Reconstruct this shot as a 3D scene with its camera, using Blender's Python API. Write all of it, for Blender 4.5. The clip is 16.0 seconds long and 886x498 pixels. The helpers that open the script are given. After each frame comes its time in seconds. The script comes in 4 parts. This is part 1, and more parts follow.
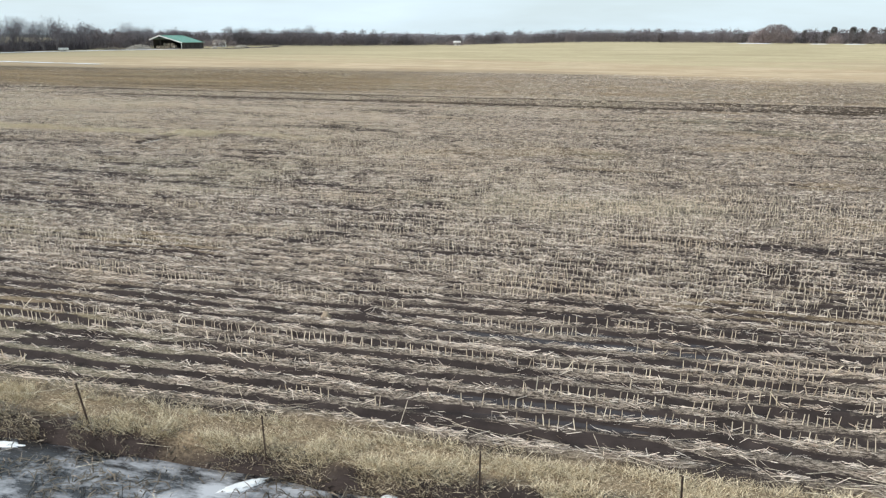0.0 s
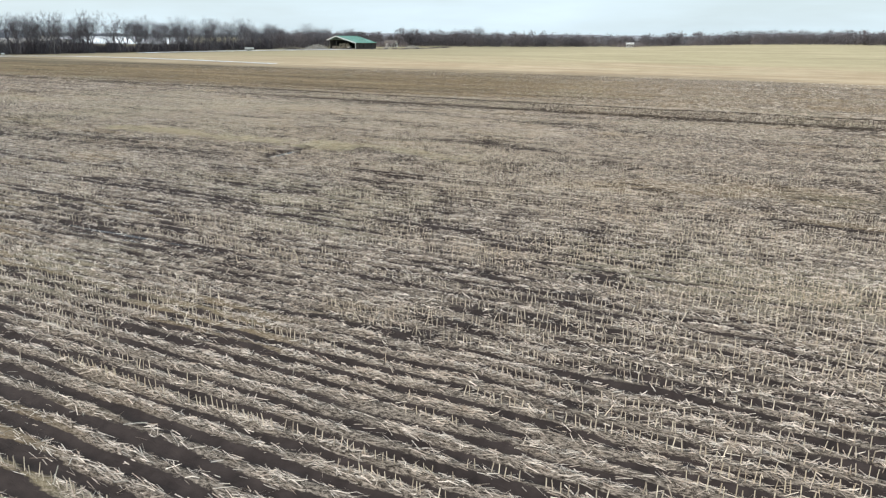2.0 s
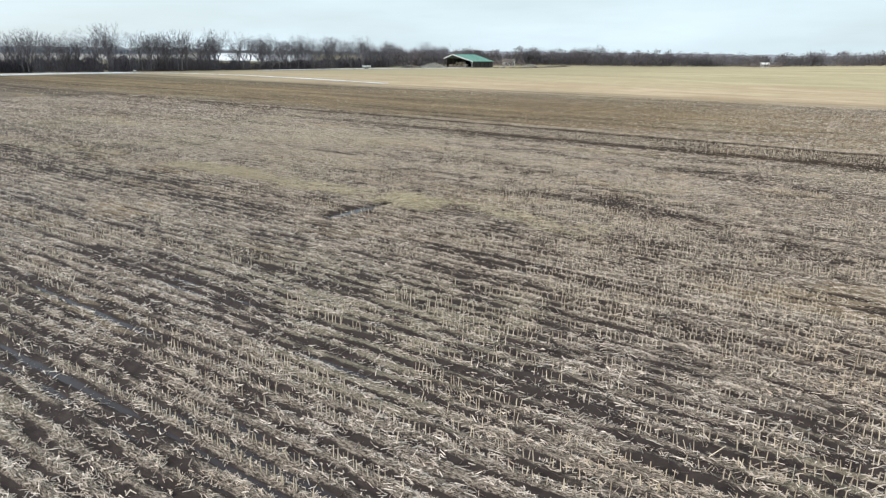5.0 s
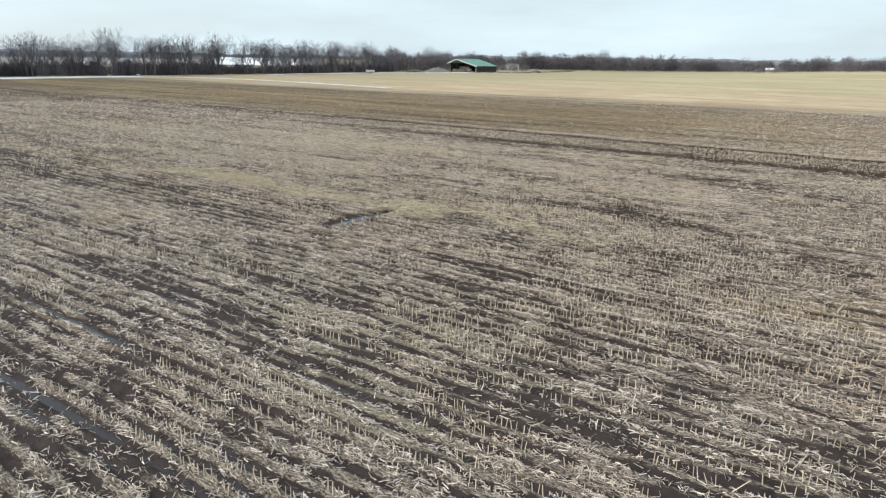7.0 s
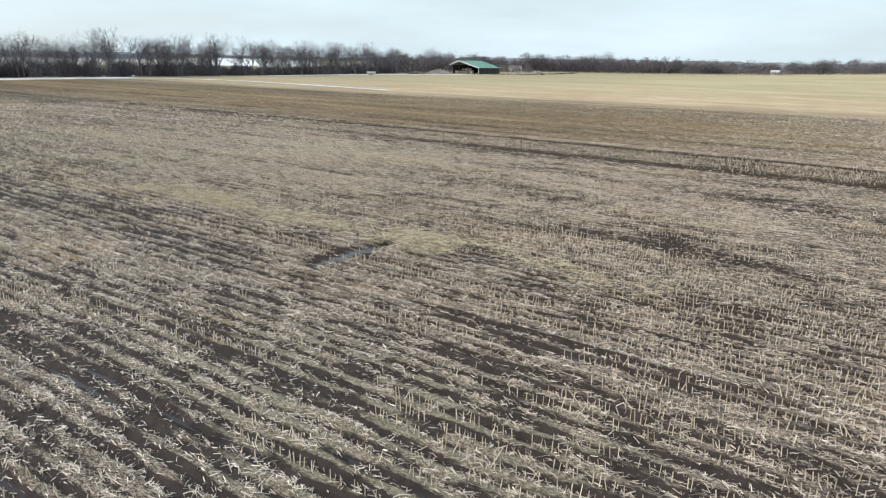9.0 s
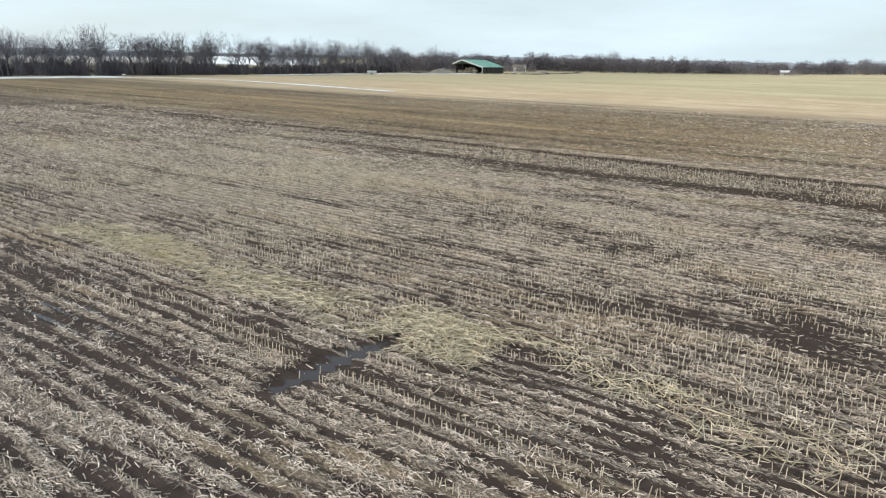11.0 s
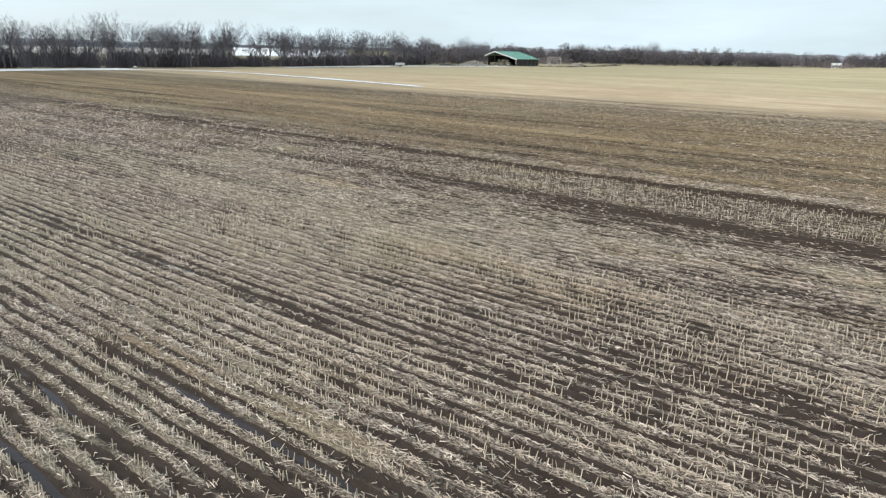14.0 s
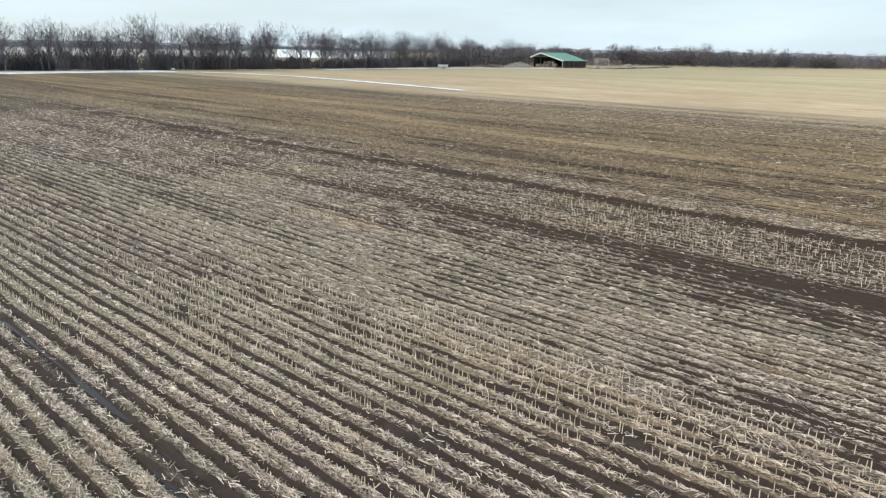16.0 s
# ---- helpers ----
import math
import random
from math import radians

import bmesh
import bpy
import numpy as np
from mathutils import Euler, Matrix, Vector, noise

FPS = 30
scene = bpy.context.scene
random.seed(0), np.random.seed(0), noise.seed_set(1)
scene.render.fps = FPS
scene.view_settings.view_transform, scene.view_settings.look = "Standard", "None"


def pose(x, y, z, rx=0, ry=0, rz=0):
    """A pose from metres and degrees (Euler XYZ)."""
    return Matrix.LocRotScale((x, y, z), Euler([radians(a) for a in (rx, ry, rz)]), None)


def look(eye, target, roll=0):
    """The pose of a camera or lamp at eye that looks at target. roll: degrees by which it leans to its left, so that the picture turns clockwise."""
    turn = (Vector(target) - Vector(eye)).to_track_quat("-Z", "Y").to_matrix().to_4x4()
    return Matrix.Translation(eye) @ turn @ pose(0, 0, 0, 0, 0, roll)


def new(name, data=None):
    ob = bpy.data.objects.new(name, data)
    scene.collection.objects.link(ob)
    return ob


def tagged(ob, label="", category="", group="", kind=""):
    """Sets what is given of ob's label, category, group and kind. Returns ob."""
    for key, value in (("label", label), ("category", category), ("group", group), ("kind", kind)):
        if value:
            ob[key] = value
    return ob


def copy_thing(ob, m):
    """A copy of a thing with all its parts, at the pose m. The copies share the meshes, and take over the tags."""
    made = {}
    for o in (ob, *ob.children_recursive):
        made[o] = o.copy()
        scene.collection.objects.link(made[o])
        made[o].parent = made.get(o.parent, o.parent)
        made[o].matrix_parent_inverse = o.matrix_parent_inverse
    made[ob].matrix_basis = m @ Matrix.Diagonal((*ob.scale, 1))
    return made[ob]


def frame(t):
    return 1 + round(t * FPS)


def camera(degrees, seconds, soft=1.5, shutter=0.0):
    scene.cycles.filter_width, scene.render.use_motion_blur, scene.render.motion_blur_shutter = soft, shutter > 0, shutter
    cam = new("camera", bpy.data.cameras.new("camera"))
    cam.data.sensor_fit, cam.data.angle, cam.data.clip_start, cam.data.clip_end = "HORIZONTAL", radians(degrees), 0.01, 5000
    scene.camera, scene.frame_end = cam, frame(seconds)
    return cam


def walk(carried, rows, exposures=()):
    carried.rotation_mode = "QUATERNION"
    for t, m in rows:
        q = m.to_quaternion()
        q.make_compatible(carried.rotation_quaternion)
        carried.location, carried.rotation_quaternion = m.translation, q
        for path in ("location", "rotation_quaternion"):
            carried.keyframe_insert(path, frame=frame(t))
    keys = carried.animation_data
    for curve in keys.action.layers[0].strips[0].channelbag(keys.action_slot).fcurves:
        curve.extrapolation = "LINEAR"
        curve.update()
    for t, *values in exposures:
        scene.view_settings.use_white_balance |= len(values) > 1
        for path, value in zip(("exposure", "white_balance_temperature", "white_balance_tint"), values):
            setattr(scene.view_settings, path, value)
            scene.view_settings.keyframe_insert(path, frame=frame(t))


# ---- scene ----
cam = camera(64.6, 16.0, soft=1.3)
PATH = [
    (0, (23.671, -43.015, 7.583), (19.181, -24.402, 1.802), 0.35),
    (0.5, (23.281, -41.369, 7.528), (18.760, -22.767, 1.739), 0.38),
    (1, (22.653, -39.267, 7.530), (16.659, -21.086, 1.739), 0.38),
    (1.5, (21.831, -36.750, 7.558), (14.463, -19.080, 1.772), 0.44),
    (2, (20.733, -33.898, 7.625), (12.129, -16.795, 1.838), 0.54),
    (2.5, (19.502, -31.144, 7.707), (10.605, -14.184, 1.944), 0.68),
    (3, (18.207, -28.526, 7.816), (8.810, -11.820, 2.105), 0.74),
    (3.5, (16.906, -26.106, 7.925), (6.761, -9.817, 2.291), 0.76),
    (4, (15.868, -24.273, 8.036), (4.897, -8.492, 2.505), 0.67),
    (6.5, (14.873, -22.709, 8.205), (3.470, -7.145, 2.938), 0.88),
    (7, (14.561, -22.328, 8.158), (3.155, -6.762, 2.903), 0.91),
    (7.5, (13.929, -21.575, 8.150), (2.513, -6.013, 2.906), 0.91),
    (8, (12.941, -20.393, 8.104), (1.522, -4.829, 2.873), 0.97),
    (8.5, (11.689, -18.893, 8.078), (0.259, -3.333, 2.861), 0.98),
    (9, (10.203, -17.144, 8.125), (-1.232, -1.587, 2.910), 1.04),
    (11.5, (0.805, -6.418, 8.222), (-10.642, 9.119, 2.970), 1.21),
    (12, (-1.218, -4.074, 8.184), (-12.679, 11.442, 2.904), 1.23),
    (12.5, (-3.244, -1.701, 8.163), (-14.994, 13.580, 2.830), 1.24),
    (13, (-5.433, 0.776, 8.105), (-17.399, 15.867, 2.711), 1.27),
    (13.5, (-7.688, 3.432, 8.050), (-19.702, 18.465, 2.602), 1.24),
    (14, (-10.007, 5.971, 8.016), (-22.015, 21.000, 2.544), 1.27),
    (14.5, (-12.119, 8.348, 8.035), (-24.135, 23.372, 2.569), 1.26),
    (15, (-14.016, 10.471, 8.049), (-26.043, 25.491, 2.596), 1.26),
    (15.5, (-15.620, 12.187, 8.031), (-27.681, 27.188, 2.598), 1.28),
    (16, (-16.908, 13.647, 8.010), (-29.796, 27.933, 2.551), 1.17),
]
walk(cam, [(t, look(eye, target, roll)) for t, eye, target, roll in PATH], exposures=[(0.0, 0.0), (16.0, 0.0)])

# world and sun
SUN_AZ, SUN_EL = radians(212), radians(31)
world = bpy.data.worlds.new("sky")
scene.world = world
world.use_nodes = True
wn = world.node_tree
wn.nodes.clear()


def wnode(kind, **props):
    n = wn.nodes.new(kind)
    for k, v in props.items():
        n.inputs[k].default_value = v
    return n


sky = wn.nodes.new("ShaderNodeTexSky")
sky.sky_type = "NISHITA"
sky.sun_disc = False
sky.sun_elevation = SUN_EL
sky.sun_rotation = radians(90) - SUN_AZ
sky.air_density, sky.dust_density, sky.ozone_density = 1.0, 1.6, 1.0
tc = wn.nodes.new("ShaderNodeTexCoord")
mp = wn.nodes.new("ShaderNodeMapping")
mp.inputs["Scale"].default_value = (1.2, 1.2, 7.0)
cl = wnode("ShaderNodeTexNoise", Scale=2.2, Detail=5.0, Roughness=0.55)
cr = wn.nodes.new("ShaderNodeMapRange")
for k, v in (("From Min", 0.35), ("From Max", 0.75), ("To Min", 0.7), ("To Max", 1.0)):
    cr.inputs[k].default_value = v
mx = wn.nodes.new("ShaderNodeMixRGB")
mx.inputs[2].default_value = (7.6, 9.2, 10.1, 1)
bg = wnode("ShaderNodeBackground", Strength=0.109)
wo = wn.nodes.new("ShaderNodeOutputWorld")
for a, b in ((tc.outputs["Generated"], mp.inputs[0]), (mp.outputs[0], cl.inputs["Vector"]), (cl.outputs[0], cr.inputs[0]), (cr.outputs[0], mx.inputs[0]),
             (sky.outputs[0], mx.inputs[1]), (mx.outputs[0], bg.inputs[0]), (bg.outputs[0], wo.inputs[0])):
    wn.links.new(a, b)
sun = new("sun", bpy.data.lights.new("sun", "SUN"))
sun.data.energy, sun.data.angle, sun.data.color = 3.9, radians(2.0), (1.0, 0.94, 0.872)
sun.matrix_world = look((math.cos(SUN_AZ) * math.cos(SUN_EL) * 100, math.sin(SUN_AZ) * math.cos(SUN_EL) * 100, math.sin(SUN_EL) * 100), (0, 0, 0))

# ---- numpy helpers ----
EDGE_ROW, ROW, FAR_ROW = 0.69, 0.60, 0.53  # the rows' spacing along the fence, in the near half and farther on
EDGE, TURN = -24.8, 6.0
rng = np.random.default_rng(7)
TABLE = rng.random((8, 256, 256))


def vnoise(x, y, layer=0):
    """Smooth value noise of 0 to 1 with a cell of 1."""
    x, y = np.asarray(x, float), np.asarray(y, float)
    ix, iy = np.floor(x).astype(int), np.floor(y).astype(int)
    fx, fy = x - ix, y - iy
    fx, fy = fx * fx * (3 - 2 * fx), fy * fy * (3 - 2 * fy)
    t = TABLE[layer % 8]
    g = lambda a, b: t[a & 255, b & 255]
    return (g(ix, iy) * (1 - fx) + g(ix + 1, iy) * fx) * (1 - fy) + (g(ix, iy + 1) * (1 - fx) + g(ix + 1, iy + 1) * fx) * fy


def fbm(x, y, layer=0, octaves=3):
    x, y = np.asarray(x, float), np.asarray(y, float)
    total, amp = 0.0, 1.0
    for o in range(octaves):
        total, amp = total + amp * vnoise(x * 2**o + 17.3 * o, y * 2**o + 5.1 * o, layer + o), amp / 2
    return total / (2 - 2 ** (1 - octaves))


def step(a, b, v):
    k = np.clip((np.asarray(v, float) - a) / (b - a), 0, 1)
    return k * k * (3 - 2 * k)


def band(a, b, soft, v):
    return step(a - soft, a + soft, v) * (1 - step(b - soft, b + soft, v))


def blob(x, y, cx, cy, rx, ry):
    return np.exp(-(((x - cx) / rx) ** 2 + ((y - cy) / ry) ** 2))


def raw_mesh(name, verts, faces, smooth=False):
    """A mesh from arrays of vertices and of faces with one corner count."""
    verts, faces = np.asarray(verts, np.float32), np.asarray(faces, np.int32)
    me = bpy.data.meshes.new(name)
    count, corners = faces.shape
    me.vertices.add(len(verts))
    me.vertices.foreach_set("co", verts.ravel())
    me.loops.add(count * corners)
    me.loops.foreach_set("vertex_index", faces.ravel())
    me.polygons.add(count)
    me.polygons.foreach_set("loop_start", np.arange(0, count * corners, corners, dtype=np.int32))
    me.polygons.foreach_set("use_smooth", np.full(count, smooth))
    me.update(calc_edges=True)
    return me


def put_mesh(name, me, material, parent=None, label=""):
    ob = new(name, me)
    if material and not me.materials:
        me.materials.append(material)
    if parent:
        ob.parent = parent
    return tagged(ob, label)


def part(name, bm, material, parent, label=""):
    me = bpy.data.meshes.new(name)
    bm.to_mesh(me)
    bm.free()
    return put_mesh(name, me, material, parent, label)


def box(bm, size, m=None, bevel=0.0):
    made = bmesh.ops.create_cube(bm, size=1.0, matrix=(m or Matrix()) @ Matrix.Diagonal((*size, 1)))
    if bevel:
        edges = list({e for v in made["verts"] for e in v.link_edges})
        bmesh.ops.bevel(bm, geom=edges, offset=bevel, segments=2, affect="EDGES")
    return bm


# ---- the lie of the land ----
def row_index(y):
    """Rows counted from the edge strip; whole numbers on the ridges."""
    y = np.asarray(y, float) - EDGE
    return np.minimum(y, 0) / EDGE_ROW + np.clip(y, 0, TURN - EDGE) / ROW + np.maximum(y - (TURN - EDGE), 0) / FAR_ROW


def row_place(k):
    k, mid = np.asarray(k, float), (TURN - EDGE) / ROW
    return EDGE + np.minimum(k, 0) * EDGE_ROW + np.clip(k, 0, mid) * ROW + np.maximum(k - mid, 0) * FAR_ROW


def pool_shape(x, y):
    """The long puddle that lies across the rows."""
    wob = 0.5 * (fbm(x / 1.2, y / 1.2, 6) - 0.5)
    return blob(x - 0.10 * (y - 4.1) + wob, y + wob, -10.22, 4.1, 0.52, 2.45)


def basins(x, y):
    b = step(0.12, 0.5, pool_shape(x, y)) * 1.7
    for cx, cy, rx, ry, d in ((29.3, -15.0, 5, 1.0, 0.8), (23.4, -25.7, 6, 0.8, 0.8), (22.3, -29.5, 4, 0.6, 0.9), (-19, 1.3, 6, 1.4, 0.7), (-13, 0.5, 4, 1.0, 0.7),
                              (-7, 12.4, 4, 0.9, 0.6), (8, -10.6, 5, 1.0, 0.6), (2.6, -8, 4, 0.9, 0.5), (12, 18.5, 6, 5, 0.8), (-22.0, 14.1, 7, 0.45, 1.1), (-26.0, 11.95, 3.5, 0.42, 1.05), (-24.0, 10.35, 3.5, 0.42, 1.05), (2.0, -10.7, 2.2, 0.4, 1.0), (-2.8, -15.6, 5, 0.6, 1.05), (-35, 19.4, 8, 0.5, 1.05), (6.0, 31, 5, 1.0, 0.9), (4, -15, 6, 1.3, 0.6),
                              (-27.4, 18.9, 5, 0.8, 0.9), (-18, 21, 4, 0.9, 0.5), (3.2, 0.0, 5, 0.5, 0.6), (-6, -9.2, 5, 0.6, 0.8), (-7, -12.4, 6, 0.7, 0.8)):
        b = np.maximum(b, d * blob(x, y, cx, cy, rx, ry))
    return b


def sway(x, y):
    """How far the rows stray from straight lines."""
    return (0.26 - 0.14 * step(10, 18, y)) * (fbm(x / 2.5, y / 1.5, 1, 2) - 0.5)


def row_wave(x, y):
    return np.cos(2 * np.pi * row_index(y + sway(x, y)))


def row_fill(x, y):
    """Ridges that thin out and furrows that fill up, piece by piece along each row."""
    k = np.round(2 * row_index(y + sway(x, y)))
    return (1 - 0.55 * step(13, 19, y)) * (vnoise(x / 2.4 + 3.1 * k, k * 5.3, 5) - 0.5 + 0.6 * (vnoise(x / 0.8 + 1.7 * k, k * 2.9, 3) - 0.5))


def land(x, y):
    """The ground's height."""
    x, y = np.asarray(x, float), np.asarray(y, float)
    field = step(-31.9, -31.0, y) * (1 - step(80, 100, y))
    amp = 0.035 + 0.03 * fbm(x / 5, y / 3, 3, 2)
    amp = amp * (1 - 0.85 * step(0.2, 0.5, pool_shape(x, y)))
    z = field * (amp * row_wave(x, y) + 0.05 * (fbm(x / 1.1, y / 0.5, 5, 2) - 0.5))
    z = z + 0.066 * (fbm(x / 30, y / 22, 2, 2) - 0.5) * field - 0.06 * basins(x, y)
    z = z + step(150, 620, y) * 4.2 * step(-180, 40, x)
    ditch = band(-41.0, -32.72, 0.22, y + 0.45 * (fbm(x / 1.6, y / 3, 7) - 0.5))
    z = z + band(-32.7, -31.4, 0.4, y) * 0.12 * fbm(x / 0.8, y / 0.8, 4) - 0.5 * ditch * (0.9 + 0.2 * fbm(x / 2, y / 2, 6))
    return z


def messy(x, y):
    """Where the residue lies strewn over the furrows as well."""
    lean = -0.13 + 0.26 * (1 - step(2, 9, y)) * step(-25, -17, y)
    return step(0.40, 0.60, 0.65 * fbm(x / 6, y / 2.6, 7) + 0.35 * fbm(x / 1.6, y / 0.9, 0, 2) + lean)


def zones(x, y):
    """What covers the ground: grass, wet, residue, green, straw heap, brown."""
    x, y = np.asarray(x, float), np.asarray(y, float)
    edge = 125 + 0.05 * (x + 110) - 24 * step(0, 50, x) + 5 * (fbm(x / 22, y / 22, 1) - 0.5)
    grass = step(-24, 10, y - edge + 26 * (fbm(x / 50, y / 2.5, 2) - 0.5))
    grass = np.maximum(grass, 1 - step(-226, -219, x + 8 * (fbm(x / 20, y / 20, 3) - 0.5)))
    grass = np.maximum(grass, 1 - step(-31.7, -31.0, y + 0.8 * (fbm(x / 1.5, y, 3) - 0.5)))
    n = fbm(x / 8, y / 3, 2)
    t1 = band(48.2, 49.8, 0.35, y + 1.9 * (fbm(x / 7, y / 3, 6) - 0.5)) * (1 - 0.75 * (1 - step(-60, -30, x)) * step(0.35, 0.6, vnoise(x / 3, y, 3)))
    t2 = band(39.3, 41.2, 0.4, y + 0.9 * (fbm(x / 6, y / 3, 7) - 0.5)) * step(-42, -33, x) * (0.1 + 0.95 * vnoise(x / 3, y * 2, 4))
    t3 = band(59, 62, 1.5, y) * 0.35 * vnoise(x / 14, y / 3, 5)
    t4 = 0.0
    for yy, x0, x1 in ((0.1, -3, 9), (0.9, -4, 8), (-6.0, -30, 0), (-9.2, -14, -1), (-12.4, -16, 0), (19.2, -42, -24), (14.1, -29, -15), (11.95, -29, -22), (10.35, -27, -20), (-10.7, 0.5, 4), (-15.6, -9, 3), (-24.2, 18, 29), (-15.2, 24, 36)):
        t4 = np.maximum(t4, band(yy - 0.22, yy + 0.22, 0.1, y + 0.7 * (fbm(x / 1.1, y / 0.7, 1) - 0.5)) * band(x0, x1, 1.5, x) * 0.75)
    track = np.clip(np.maximum(np.maximum(t1, t2), np.maximum(t3, t4)), 0, 1)
    cover = np.clip(0.62 + 0.55 * (n - 0.45) + 0.3 * (vnoise(np.round(row_index(y)) * 7.7, x / 12, 3) - 0.5), 0.12, 1)
    cover = cover + 0.85 * (fbm(x / 0.9, y / 0.5, 4, 2) - 0.5)
    streak = fbm(x / 45, y / 1.5, 6)
    lines = vnoise(np.round(row_index(y)) * 5.3 + 0.4, x / 30, 5)
    cover = cover + 0.03 * (1 - step(0, 6, y)) * step(-24, -18, y)
    cover = cover - 0.16 * (1 - step(-22, -16, y)) * step(14, 20, x)
    cover = cover - 0.13 * band(-1, 6, 1.0, y) * (1 - step(-15, -10, x))
    cover = cover - 0.1 * blob(x, y, 5, -7, 8, 6) - 0.26 * blob(x, y, -19, 29, 7, 5) + 0.18 * blob(x, y, -31, 18, 6, 4) + 0.2 * blob(x, y, -49, 25, 14, 7) + 0.12 * blob(x, y, -27, 13, 5, 3) - 0.1 * blob(x, y, -18, 14, 4, 4)
    cover = cover + 0.45 * (vnoise(row_index(y) / 3.0, x / 16, 2) - 0.5) * step(-6, 10, y) - 0.14 * blob(x, y, -6, 16, 6, 5)
    near_rows = step(4, 14, y) * (1 - step(36, 46, y))
    cover = cover + step(4, 26, y) * (1 - 0.6 * near_rows) * (1.3 * (streak - 0.5) + 0.4 * (lines - 0.5)) - 0.05 * near_rows
    cover = np.maximum(cover, 0.8 * blob(x, y, 15, 18, 9, 7))
    far = 0.58 + 0.42 * step(-35, 15, x) + 0.4 * (vnoise(row_index(y) / 4.0, x / 22, 2) - 0.5) + 1.1 * (streak - 0.5) + 0.8 * (lines - 0.5) + 0.5 * step(64, 100, y)
    cover = np.clip(cover * (1 - step(48, 54, y)) + step(48, 54, y) * far, 0.05, 1)
    cover = cover + (0.10 * (1 - step(-32, -14, x)) - 0.10 * step(-20, -6, x) * (1 - step(4, 18, x))) * step(2, 14, y) * (1 - step(44, 50, y))
    heap = band(-31, 1, 1.5, x + 3 * (fbm(x / 2, y / 2, 5) - 0.5)) * band(6.5, 8.8, 0.7, y + 1.8 * (fbm(x / 3, y / 2, 6) - 0.5)) * step(0.25, 0.7, fbm(x / 3, y / 1.5, 1)) * (1 - 0.5 * step(-6, -2, x))
    pool = pool_shape(x, y)
    heap = heap * (1 - step(0.15, 0.35, pool))
    cover = cover * (1 - (0.62 - 0.25 * step(-40, -60, x)) * band(38.8, 48.2, 1.2, y + 2.5 * (fbm(x / 9, y / 3, 0) - 0.5)))
    cover = np.maximum(np.minimum(cover, 0.86) * (1 - 0.93 * track), 0.8 * heap)
    cover = cover * (1 - 0.98 * step(0.12, 0.32, pool))
    green = step(0.52, 0.72, fbm(x / 11 + 40, y / 5, 4) + 0.22 * blob(x, y, -42, 24, 26, 15) - 0.05)
    brown = step(46, 66, y) * (1 - 0.75 * step(85, 122, y)) * (1 - 0.75 * step(-35, 15, x)) + 0.55 * step(0.60, 0.75, fbm(x / 7, y / 2.5, 0))
    bank = band(-41.4, -32.42, 0.2, y + 0.8 * (fbm(x / 1.2, y / 0.6, 2) - 0.5)) * 0.95 + band(-32.6, -31.0, 0.4, y) * 0.55 * fbm(x, y * 1.5, 5)
    track = np.maximum(track, bank)
    return grass, track, cover, green, heap, np.clip(brown, 0, 1)


# ---- materials ----
def material(name):
    m = bpy.data.materials.new(name)
    m.use_nodes = True
    nt = m.node_tree
    return m, nt, nt.nodes["Principled BSDF"]


def node(nt, kind, ins=None, **props):
    n = nt.nodes.new(kind)
    for k, v in props.items():
        if k == "operation":
            n.operation = v
        elif k == "blend":
            n.blend_type = v
        elif k == "attr":
            n.attribute_name = v
    for k, v in (ins or {}).items():
        if isinstance(v, bpy.types.NodeSocket):
            nt.links.new(v, n.inputs[k])
        else:
            n.inputs[k].default_value = v
    return n


def math_(nt, op, a, b=0.0, clamp=False):
    n = node(nt, "ShaderNodeMath", {0: a, 1: b}, operation=op)
    n.use_clamp = clamp
    return n.outputs[0]


def mixc(nt, f, a, b):
    return node(nt, "ShaderNodeMixRGB", {0: f, 1: a, 2: b}).outputs[0]


def ramp(nt, v, lo, hi, a=0.0, b=1.0):
    return node(nt, "ShaderNodeMapRange", {0: v, 1: lo, 2: hi, 3: a, 4: b}).outputs[0]


def spot(nt, scale, stretch=(1, 1, 1), detail=3.0, rough=0.6, shift=(0, 0, 0)):
    """Noise over the world's metres."""
    geo = node(nt, "ShaderNodeNewGeometry")
    mpn = node(nt, "ShaderNodeMapping", {"Vector": geo.outputs["Position"], "Scale": stretch, "Location": shift})
    return node(nt, "ShaderNodeTexNoise", {"Vector": mpn.outputs[0], "Scale": scale, "Detail": detail, "Roughness": rough}).outputs[0]


def rgb(r, g, b):
    return (r, g, b, 1)


def bumped(nt, bsdf, height, strength, distance):
    b = node(nt, "ShaderNodeBump", {"Height": height, "Strength": strength, "Distance": distance})
    nt.links.new(b.outputs[0], bsdf.inputs["Normal"])


